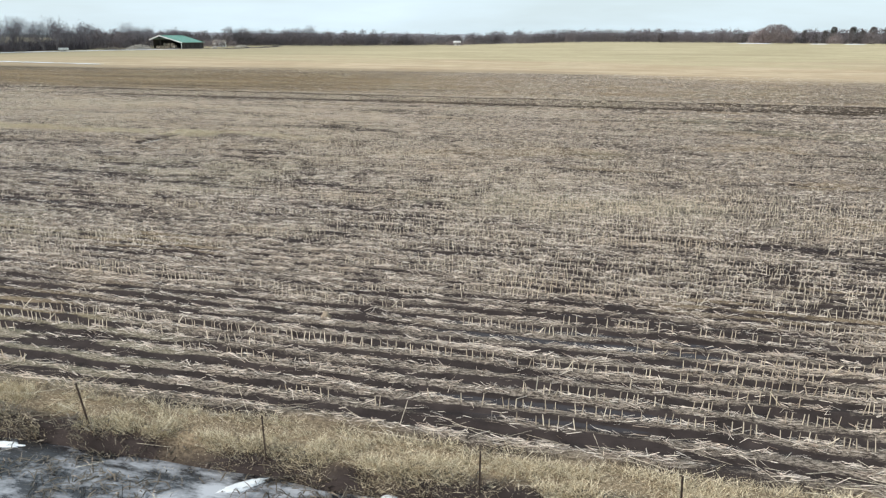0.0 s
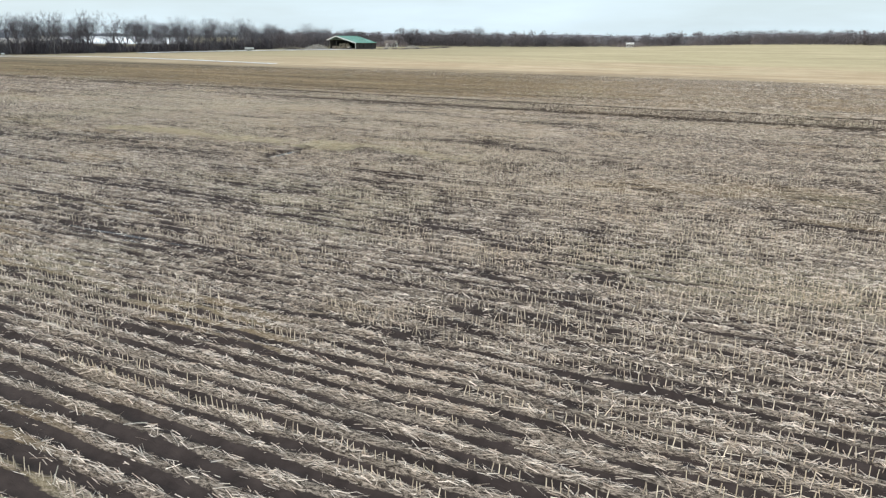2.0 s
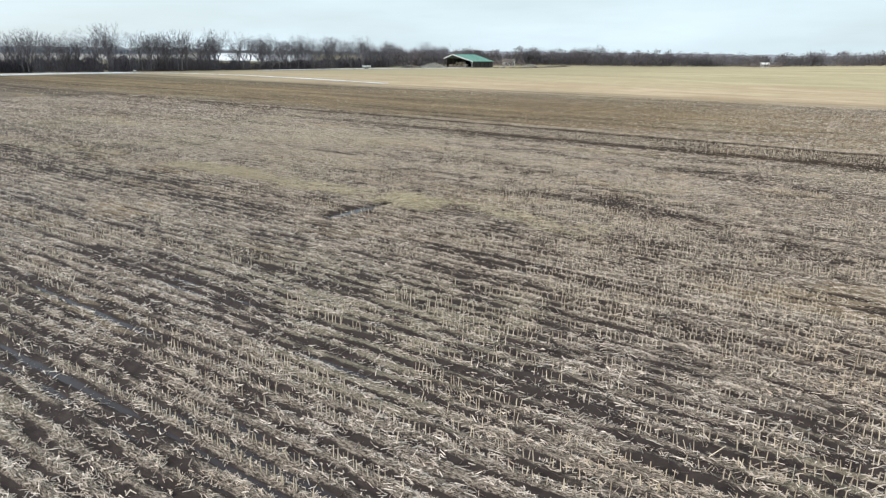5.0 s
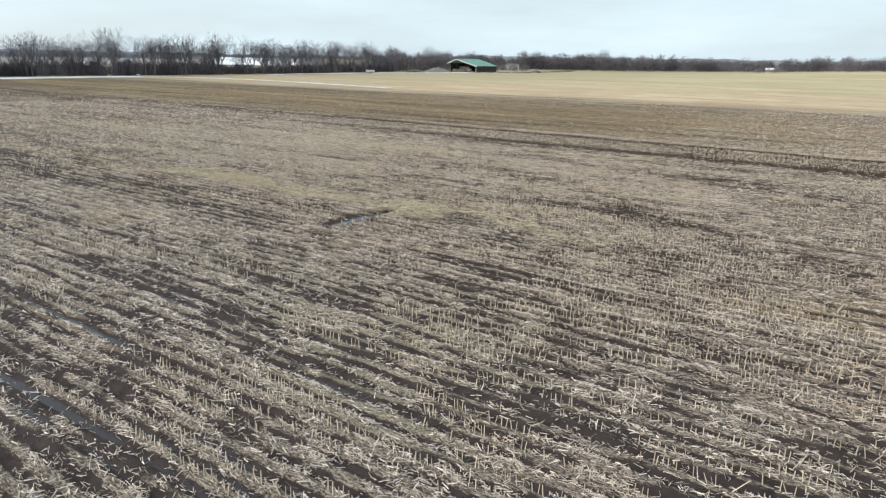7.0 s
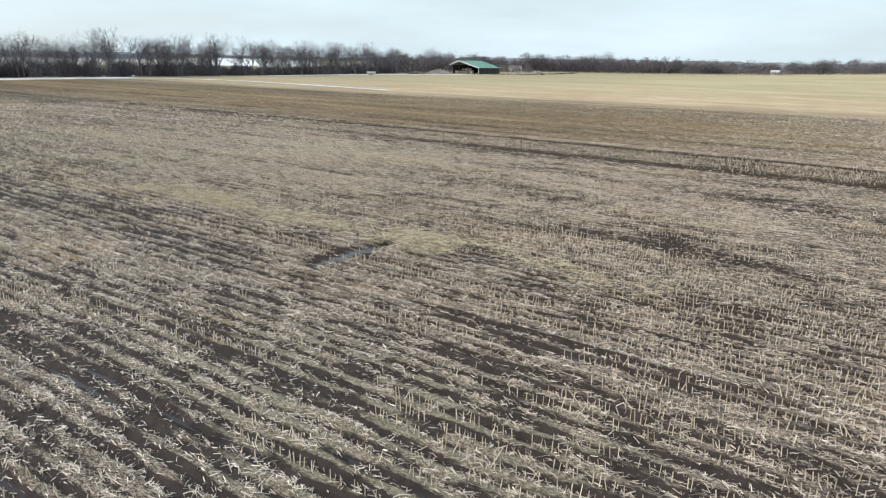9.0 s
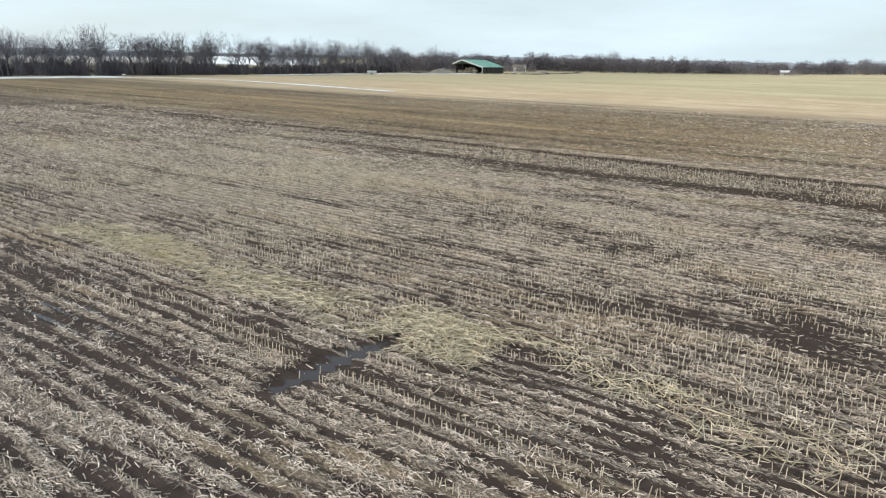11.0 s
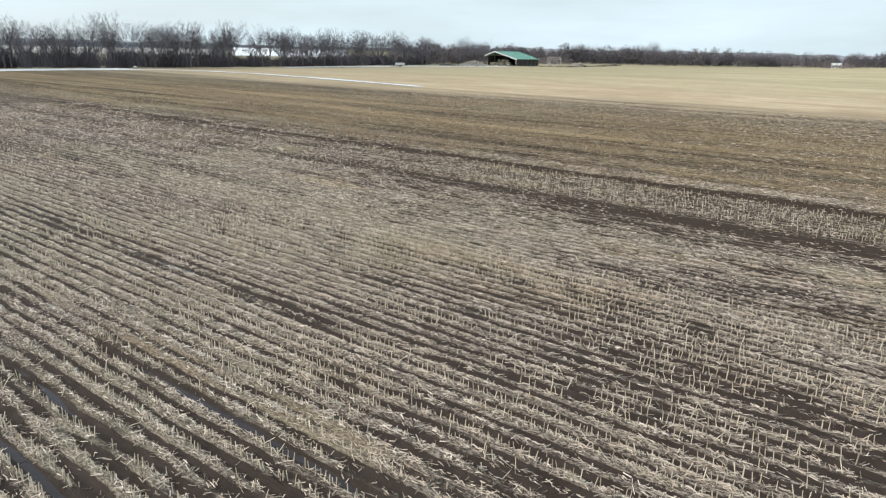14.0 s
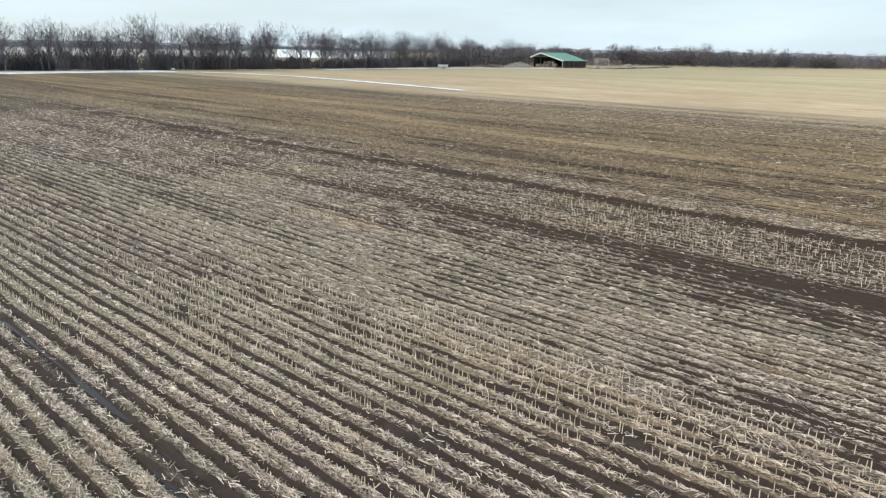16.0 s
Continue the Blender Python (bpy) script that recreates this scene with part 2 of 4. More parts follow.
def ground_material():
    m, nt, bs = material("field_ground")
    za = node(nt, "ShaderNodeAttribute", attr="zone")
    ta = node(nt, "ShaderNodeAttribute", attr="tint")
    zs = node(nt, "ShaderNodeSeparateColor", {0: za.outputs["Color"]})
    ts = node(nt, "ShaderNodeSeparateColor", {0: ta.outputs["Color"]})
    grass, wet, cover = zs.outputs
    green, heap, brown = ts.outputs
    soil = mixc(nt, ramp(nt, spot(nt, 1.7, detail=6), 0.3, 0.7), rgb(0.025, 0.0195, 0.0185), rgb(0.060, 0.0465, 0.043))
    reach = node(nt, "ShaderNodeSeparateXYZ", {0: node(nt, "ShaderNodeNewGeometry").outputs["Position"]}).outputs[1]
    dry = math_(nt, "ADD", ramp(nt, reach, -8, 4, 0, 0.4), ramp(nt, reach, 32, 42, 0, 0.4))
    soil = mixc(nt, dry, soil, mixc(nt, spot(nt, 2.5, detail=6, rough=0.7), rgb(0.026, 0.0185, 0.0125), rgb(0.072, 0.052, 0.036)))
    fine = spot(nt, 9.0, (0.45, 1.6, 1), 6, 0.75)
    # the near-black end puts shade between the bits into the litter's colour
    litter = mixc(nt, ramp(nt, spot(nt, 20.0, (0.45, 1.5, 1), 6, 0.8, (3, 1, 0)), 0.44, 0.60), rgb(0.036, 0.028, 0.0235), rgb(0.39, 0.326, 0.268))
    bands = ramp(nt, spot(nt, 0.10, (0.16, 2.2, 1), 5, 0.7, (5, 2, 0)), 0.36, 0.64)
    browns = mixc(nt, bands, rgb(0.10, 0.074, 0.046), rgb(0.33, 0.238, 0.13))
    litter = mixc(nt, math_(nt, "MULTIPLY", brown, 0.8), litter, browns)
    litter = mixc(nt, math_(nt, "MULTIPLY", green, 0.2), litter, rgb(0.345, 0.325, 0.21))
    geo = node(nt, "ShaderNodeNewGeometry")
    ysep = node(nt, "ShaderNodeSeparateXYZ", {0: geo.outputs["Position"]})
    ra = node(nt, "ShaderNodeAttribute", attr="rows")
    rs = node(nt, "ShaderNodeSeparateXYZ", {0: ra.outputs["Vector"]})
    ridge = math_(nt, "ADD", rs.outputs[0], math_(nt, "MULTIPLY", rs.outputs[1], 1.2))
    strewn = ramp(nt, za.outputs["Alpha"], 0, 1, 1.1, 0.5)
    lv = math_(nt, "ADD", math_(nt, "MULTIPLY", ridge, strewn), math_(nt, "MULTIPLY", math_(nt, "SUBTRACT", fine, 0.5), 1.5))
    lv = math_(nt, "ADD", lv, math_(nt, "SUBTRACT", math_(nt, "MULTIPLY", cover, 1.5), 0.95))
    mask = ramp(nt, lv, -0.12, 0.14)
    col = mixc(nt, mask, soil, litter)
    near = ramp(nt, math_(nt, "ADD", ysep.outputs[1], math_(nt, "MULTIPLY", math_(nt, "SUBTRACT", spot(nt, 0.02, (0.7, 1.5, 1), 6, 0.65), 0.5), 320)), 150, 240, 1, 0)
    gcol = mixc(nt, ramp(nt, spot(nt, 0.03, (0.5, 1.4, 1), 7, 0.7), 0.36, 0.64), rgb(0.39, 0.335, 0.205), rgb(0.55, 0.47, 0.30))
    rust = mixc(nt, ramp(nt, spot(nt, 0.06, (0.6, 1.4, 1), 8, 0.72, shift=(3, 9, 0)), 0.38, 0.62), rgb(0.43, 0.315, 0.20), rgb(0.59, 0.47, 0.325))
    gcol = mixc(nt, near, gcol, rust)
    gcol = mixc(nt, ramp(nt, spot(nt, 0.012, (0.45, 2.2, 1), 6, 0.65, shift=(7, 3, 0)), 0.52, 0.64, 0, 0.4), gcol, rgb(0.32, 0.27, 0.175))
    gcol = mixc(nt, ramp(nt, spot(nt, 0.25, (0.6, 1.5, 1), 9, 0.8), 0.42, 0.62, 0, 0.5), gcol, rgb(0.29, 0.225, 0.15))
    bank = ramp(nt, ysep.outputs[1], -31, -27, 1, 0)
    tuft = ramp(nt, spot(nt, 16.0, detail=5, rough=0.75), 0.40, 0.60, 0, 0.9)
    gcol = mixc(nt, math_(nt, "MULTIPLY", bank, tuft), gcol, rgb(0.10, 0.072, 0.042))
    west = ramp(nt, ysep.outputs[0], -230, -70, 0.6, 0)
    gcol = mixc(nt, math_(nt, "MULTIPLY", west, math_(nt, "SUBTRACT", 1.0, bank)), gcol, rgb(0.27, 0.235, 0.155))
    col = mixc(nt, math_(nt, "MULTIPLY", west, 0.7), col, rgb(0.085, 0.068, 0.045))
    col = mixc(nt, grass, col, gcol)
    col = mixc(nt, wet, col, soil)
    nt.links.new(col, bs.inputs["Base Color"])
    dry = math_(nt, "MAXIMUM", mask, grass)
    nt.links.new(ramp(nt, dry, 0, 1, 0.75, 0.95), bs.inputs["Roughness"])
    bs.inputs["Specular IOR Level"].default_value = 0.06
    bumped(nt, bs, math_(nt, "ADD", fine, math_(nt, "MULTIPLY", mask, 0.5)), 0.6, 0.05)
    return m


def straw_material(name, a, b, c, browning=0.0):
    """Dry plant bits: each one its own shade, with patches of another tint."""
    m, nt, bs = material(name)
    geo = node(nt, "ShaderNodeNewGeometry")
    rnd = geo.outputs["Random Per Island"]
    col = mixc(nt, rnd, rgb(*a), rgb(*b))
    col = mixc(nt, ramp(nt, spot(nt, 0.16, (0.6, 1.5, 1), 3), 0.48, 0.68, 0, 0.5), col, rgb(*c))
    col = mixc(nt, ramp(nt, spot(nt, 0.11, (0.8, 1.6, 1), 2, shift=(9, 4, 0)), 0.54, 0.7, 0, 0.14), col, rgb(0.42, 0.365, 0.25))
    col = mixc(nt, ramp(nt, spot(nt, 40, detail=2), 0.4, 0.75, 0, 0.3), col, rgb(0.20, 0.155, 0.11))
    if browning:
        # browner residue, in patches, from the middle of the field onwards
        ahead = node(nt, "ShaderNodeSeparateXYZ", {0: geo.outputs["Position"]}).outputs[1]
        patch = ramp(nt, spot(nt, 0.25, detail=3, shift=(2, 6, 0)), 0.35, 0.6, 0.4, 1.0)
        col = mixc(nt, math_(nt, "MULTIPLY", ramp(nt, ahead, -7, 5, 0, browning), patch), col, rgb(0.44, 0.315, 0.19))
    # an olive cast where algae grows on the damp residue
    away = node(nt, "ShaderNodeVectorMath", {0: geo.outputs["Position"], 1: (-42, 24, 0)}, operation="SUBTRACT")
    away = node(nt, "ShaderNodeVectorMath", {0: away.outputs[0], 1: (1 / 34, 1 / 19, 0)}, operation="MULTIPLY")
    away = node(nt, "ShaderNodeVectorMath", {0: away.outputs[0]}, operation="LENGTH").outputs["Value"]
    damp = math_(nt, "MULTIPLY", ramp(nt, away, 0.35, 1.25, 0.12, 0), ramp(nt, spot(nt, 0.3, (0.6, 1.5, 1), 3, shift=(5, 5, 0)), 0.38, 0.6, 0.25, 1.0))
    col = mixc(nt, damp, col, rgb(0.42, 0.40, 0.26))
    nt.links.new(col, bs.inputs["Base Color"])
    bs.inputs["Roughness"].default_value = 0.5
    bs.inputs["Specular IOR Level"].default_value = 0.5
    return m


def plain(name, a, b, scale, rough=0.8, metal=0.0, bump=0.2, stretch=(1, 1, 1)):
    m, nt, bs = material(name)
    n = spot(nt, scale, stretch, 5)
    col = mixc(nt, ramp(nt, n, 0.3, 0.7), rgb(*a), rgb(*b))
    nt.links.new(col, bs.inputs["Base Color"])
    bs.inputs["Roughness"].default_value, bs.inputs["Metallic"].default_value = rough, metal
    if bump:
        bumped(nt, bs, n, bump, 0.05)
    return m


M_GROUND = ground_material()
M_STALK = straw_material("dry_stalk", (0.40, 0.33, 0.25), (0.78, 0.69, 0.54), (0.58, 0.455, 0.295))
M_LITTER = straw_material("dry_litter", (0.31, 0.232, 0.178), (0.97, 0.86, 0.75), (0.66, 0.52, 0.39), 0.27)
M_BROWN = straw_material("brown_stalk", (0.11, 0.078, 0.047), (0.46, 0.35, 0.215), (0.33, 0.228, 0.118))
M_HEAP = straw_material("straw", (0.32, 0.255, 0.16), (0.80, 0.695, 0.505), (0.56, 0.455, 0.29))
M_GRASS = straw_material("dead_grass", (0.30, 0.225, 0.13), (0.95, 0.835, 0.61), (0.46, 0.33, 0.17))
M_BARK = plain("bark", (0.075, 0.067, 0.066), (0.17, 0.15, 0.145), 1.4)
M_TWIG = plain("twigs", (0.074, 0.069, 0.081), (0.175, 0.162, 0.18), 0.15, bump=0)
M_BRUSH = plain("brush_twigs", (0.048, 0.043, 0.052), (0.125, 0.108, 0.12), 0.06, bump=0)
M_WOODS = plain("far_twigs", (0.078, 0.068, 0.077), (0.195, 0.168, 0.174), 0.035, bump=0)
M_CEDAR = plain("cedar_leaves", (0.062, 0.062, 0.058), (0.13, 0.124, 0.11), 0.6, bump=0)
M_SNOW = plain("old_snow", (0.55, 0.57, 0.60), (0.86, 0.88, 0.90), 0.9, 0.6)
M_POST = plain("rusty_steel", (0.035, 0.024, 0.02), (0.08, 0.05, 0.035), 12, 0.7, 0.3)
M_ROOF = plain("green_metal", (0.135, 0.30, 0.25), (0.185, 0.37, 0.31), 0.3, 0.45, 0.1, bump=0)
M_WOOD = plain("weathered_wood", (0.14, 0.12, 0.10), (0.30, 0.26, 0.21), 2.0)
# the barn's inner shade is put into this near-black board colour
M_SHADED_BOARD = plain("shaded_board", (0.028, 0.024, 0.022), (0.075, 0.064, 0.055), 1.2, stretch=(1, 1, 0.15))
M_PAINT = plain("white_paint", (0.62, 0.62, 0.60), (0.80, 0.80, 0.78), 1.0, bump=0)
M_BALE = plain("hay", (0.15, 0.13, 0.095), (0.29, 0.255, 0.20), 5.0)


def water_material():
    m, nt, bs = material("muddy_water")
    bs.inputs["Base Color"].default_value = rgb(0.040, 0.034, 0.036)
    bs.inputs["Roughness"].default_value = 0.08
    bs.inputs["IOR"].default_value = 1.33
    bs.inputs["Specular IOR Level"].default_value = 0.22
    bumped(nt, bs, spot(nt, 6.0, detail=2), 0.05, 0.01)
    return m


M_WATER = water_material()


def ice_material():
    m, nt, bs = material("dirty_ice")
    n = spot(nt, 1.1, (0.6, 1.5, 1), 8, 0.72)
    col = mixc(nt, ramp(nt, n, 0.43, 0.60), rgb(0.022, 0.021, 0.023), rgb(0.42, 0.43, 0.46))
    nt.links.new(col, bs.inputs["Base Color"])
    nt.links.new(ramp(nt, n, 0.4, 0.6, 0.15, 0.6), bs.inputs["Roughness"])
    bumped(nt, bs, n, 0.3, 0.05)
    return m


M_ICE = ice_material()


# ---- ground ----
def spaced(stops):
    """Coordinates from stops of (start, spacing), the last a plain end; the spacing grows smoothly past the stops."""
    out = []
    for (a, d), (b, _) in zip(stops, stops[1:]):
        n = max(1, round((b - a) / d))
        out += list(np.linspace(a, b, n, endpoint=False))
    return np.array(out + [stops[-1][0]])


def build_ground():
    fine = ROW / 5
    xs = spaced([(-4000, 700), (-1200, 150), (-300, 10), (-230, 5), (-110, 2), (-55, 0.62), (42, 2), (90, 10), (300, 100), (1200, 700), (4000, 0)])
    ys = spaced([(-1500, 400), (-300, 60), (-60, 2), (-42, 0.2), (-32, EDGE_ROW / 6), (EDGE, fine), (TURN, FAR_ROW / 4), (56, FAR_ROW / 3), (90, 0.7), (140, 5), (400, 40), (1200, 400), (4400, 0)])
    gx, gy = np.meshgrid(xs, ys)
    verts = np.stack([gx, gy, land(gx, gy)], -1).reshape(-1, 3)
    w, h = len(xs), len(ys)
    i = (np.arange(h - 1)[:, None] * w + np.arange(w - 1)[None]).ravel()
    me = raw_mesh("ground", verts, np.stack([i, i + 1, i + w + 1, i + w], 1), True)
    grass, track, cover, green, heap, brown = (v.ravel() for v in zones(gx, gy))
    one = np.ones(len(verts))
    for name, cols in (("zone", (grass, track, cover, messy(gx, gy).ravel())), ("tint", (green, heap, brown, one)), ("rows", (row_wave(gx, gy).ravel(), row_fill(gx, gy).ravel(), one, one))):
        at = me.color_attributes.new(name, "FLOAT_COLOR", "POINT")
        at.data.foreach_set("color", np.stack(cols, 1).astype(np.float32).ravel())
    return tagged(put_mesh("ground", me, M_GROUND), "harvested corn field with dark wet soil, pale residue rows and tan grass beyond", "ground", kind="structure")


build_ground()


def flat_sheet(name, corners, z, mat, label, category):
    bm = bmesh.new()
    bm.faces.new([bm.verts.new((x, y, z)) for x, y in corners])
    return tagged(part(name, bm, mat, None), label, category, kind="structure")


flat_sheet("water", [(-56, -30.8), (40, -30.8), (40, 42), (-56, 42)], -0.078, M_WATER, "shallow muddy meltwater lying in the furrows", "water")
flat_sheet("ditch_ice", [(-400, -42), (400, -42), (400, -32.4), (-400, -32.4)], -0.36, M_ICE, "dirty grey ice and meltwater in the ditch", "ice")


def ribbon(name, points, width, z, mat, label, category):
    """A narrow sheet laid along a smooth line on the ground."""
    pts = np.array(points, float)
    t = np.linspace(0, len(pts) - 1, 12 * len(pts))
    xy = np.stack([np.interp(t, range(len(pts)), pts[:, k]) for k in (0, 1)], 1)
    d = np.gradient(xy, axis=0)
    d /= np.linalg.norm(d, axis=1)[:, None]
    side = np.stack([-d[:, 1], d[:, 0]], 1)
    wob = width * (0.55 + 0.7 * fbm(t * 2.3, t * 0, 2))[:, None] / 2
    a, b = xy + side * wob, xy - side * wob
    verts = np.concatenate([np.c_[a, land(a[:, 0], a[:, 1]) + z], np.c_[b, land(b[:, 0], b[:, 1]) + z]])
    n = len(xy)
    i = np.arange(n - 1)
    me = raw_mesh(name, verts, np.stack([i, i + 1, i + n + 1, i + n], 1), True)
    return tagged(put_mesh(name, me, mat), label, category, kind="structure")


ribbon("snowy_track", [(-214, 20), (-218, 55), (-221, 74), (-223, 88), (-225, 103), (-221, 126), (-206, 133.5), (-184, 136), (-158, 133.5), (-138, 130.5), (-113, 126)],
       3.4, 0.12, M_SNOW, "thin line of old snow along the field track", "snow")
ribbon("snowy_lane", [(-226, -10), (-227, 30), (-228, 62), (-229, 90), (-232, 122)], 13.0, 0.08, plain("thin_snow", (0.36, 0.34, 0.33), (0.84, 0.85, 0.87), 0.22, bump=0), "patchy old snow on the lane before the trees", "snow")


# ---- corn stubble and residue ----
FIELD = [(32, -46), (84, 131), (-217, 131), (-217, 38), (-110, 18), (-52, -8), (-24, -20), (3, -31), (3, -36)]


def inside(x, y, poly):
    hit = np.zeros(len(x), bool)
    for (ax, ay), (bx, by) in zip(poly, poly[1:] + poly[:1]):
        cross = (ay > y) != (by > y)
        hit ^= cross & (x < (bx - ax) * (y - ay) / (by - ay + 1e-9) + ax)
    return hit


def off_line(x, y, ax=24.0, ay=-43.0, bx=-17.0, by=13.5):
    """Distance from the middle line of the strip of field that is seen from nearest."""
    dx, dy = bx - ax, by - ay
    k = np.clip(((x - ax) * dx + (y - ay) * dy) / (dx * dx + dy * dy), 0, 1)
    return np.hypot(x - ax - k * dx, y - ay - k * dy)


def prisms(base, tip, r0, r1, sides):
    """Tapered prisms with capped tops: vertices, and quads."""
    n = len(base)
    axis = tip - base
    ref = np.where(np.abs(axis[:, 2:3]) > 0.8 * np.linalg.norm(axis, axis=1)[:, None], np.array([[1.0, 0, 0]]), np.array([[0, 0, 1.0]]))
    u = np.cross(axis, ref)
    u /= np.linalg.norm(u, axis=1)[:, None] + 1e-9
    v = np.cross(axis, u)
    v /= np.linalg.norm(v, axis=1)[:, None] + 1e-9
    ang = np.arange(sides) * 2 * np.pi / sides
    ring = np.cos(ang)[None, :, None] * u[:, None] + np.sin(ang)[None, :, None] * v[:, None]
    low, high = base[:, None] + ring * np.reshape(r0, (-1, 1, 1)), tip[:, None] + ring * np.reshape(r1, (-1, 1, 1))
    verts = np.concatenate([low, high], 1).reshape(-1, 3)
    k = np.arange(sides)
    one = np.stack([k, (k + 1) % sides, sides + (k + 1) % sides, sides + k], 1)
    if sides == 4:
        one = np.concatenate([one, [[4, 5, 6, 7]]])
    faces = (np.arange(n)[:, None, None] * 2 * sides + one[None]).reshape(-1, 4)
    return verts, faces


def strips(c, yaw, length, width, lift, roll, dip):
    """Bent narrow blades lying about: vertices, and quads."""
    n = len(c)
    d = np.stack([np.cos(yaw) * np.cos(dip), np.sin(yaw) * np.cos(dip), np.sin(dip)], 1)
    s = np.stack([-np.sin(yaw) * np.cos(roll), np.cos(yaw) * np.cos(roll), np.sin(roll)], 1)
    out = []
    for k, up, w in ((-0.5, 0, 0.7), (0.05, 1, 1.0), (0.5, 0, 0.55)):
        mid = c + d * (k * length)[:, None] + np.array([0, 0, 1.0]) * (up * lift)[:, None]
        out += [mid + s * (w * width / 2)[:, None], mid - s * (w * width / 2)[:, None]]
    verts = np.stack(out, 1).reshape(-1, 3)
    one = np.array([[0, 1, 3, 2], [2, 3, 5, 4]])
    return verts, (np.arange(n)[:, None, None] * 6 + one[None]).reshape(-1, 4)


STANDS = ((25, -20, 11, 4), (23, -28, 9, 1.0), (14, -8, 9, 8), (7, 3, 8, 6), (-6, 16, 7, 4), (-24, 16.6, 7, 1.8), (-35, 23.5, 5, 2), (-26, 27.6, 11, 1.8), (3, -20, 5, 1.5), (32, -10, 10, 8), (-12, 22, 9, 4), (-14, 27, 9, 2.5), (-2, 8, 6, 4), (-19, 13, 4, 3))


def standing(x, y):
    """How much of the stubble still stands."""
    k = np.round(row_index(y))
    bias = sum(0.2 * blob(x, y, *s) for s in STANDS) - 0.075 - 0.35 * band(30, 39.5, 1.0, y) * step(-45, -36, x)
    s = step(0.49, 0.57, 0.5 * fbm(x / 6 + 11, y / 2.0, 6) + 0.5 * vnoise(x / 4.0 + 2.3 * k, k * 4.7, 2) + bias)
    strip = band(41.5, 48, 0.4, y) * step(-45, -34, x)
    z = zones(x, y)
    return np.maximum(s, strip) * np.maximum(np.clip(0.25 + 1.3 * z[2], 0, 1), 0.85 * strip) * (1 - step(0.3, 0.7, z[4])) * (1 - 0.9 * step(0.5, 0.9, z[1]))


def joined(name, sets, mat, label, category):
    verts, faces, at = [], [], 0
    for v, f in sets:
        verts.append(v)
        faces.append(f + at)
        at += len(v)
    me = raw_mesh(name, np.concatenate(verts), np.concatenate(faces))
    return tagged(put_mesh(name, me, mat), label, category, kind="stuff")


def stubble(name, low, high, bands, mat, label):
    sets = []
    rows = row_place(np.arange(-12, 230))
    for near, far, gap, keep, sides, fat in bands:
        xs = np.arange(-217, 84, gap)
        x, y = (v.ravel() for v in np.meshgrid(xs, rows[(rows > low) & (rows < high)]))
        d = off_line(x, y)
        ok = (d >= near) & (d < far) & inside(x, y, FIELD)
        x, y = x[ok], y[ok]
        ok = (rng.random(len(x)) < keep * standing(x, y)) & (zones(x, y)[0] < 0.5)
        x, y = x[ok] + rng.normal(0, 0.03, ok.sum()), y[ok] - sway(x[ok], y[ok]) + rng.normal(0, 0.02, ok.sum())
        n = len(x)
        tall = 0.14 + 0.13 * fbm(x / 5, y / 2, 3) + 0.06 * rng.random(n)
        bent = np.where(rng.random(n) < 0.11, 0.6, 0.11)
        lean = rng.normal(0, 1, n) * bent, rng.normal(0, 1, n) * bent
        base = np.stack([x, y, land(x, y) - 0.03], 1)
        tip = base + np.stack([lean[0] * tall, lean[1] * tall, tall + 0.03], 1)
        r = (0.009 + 0.005 * rng.random(n)) * fat
        sets.append(prisms(base, tip, r * 1.15, r * 0.9, sides))
    return joined(name, sets, mat, label, "stubble")


def clumps(x, y):
    """Tufts a hand or two across in which the leaves gather."""
    return fbm(x / 0.5, y / 0.2, 6, 2)


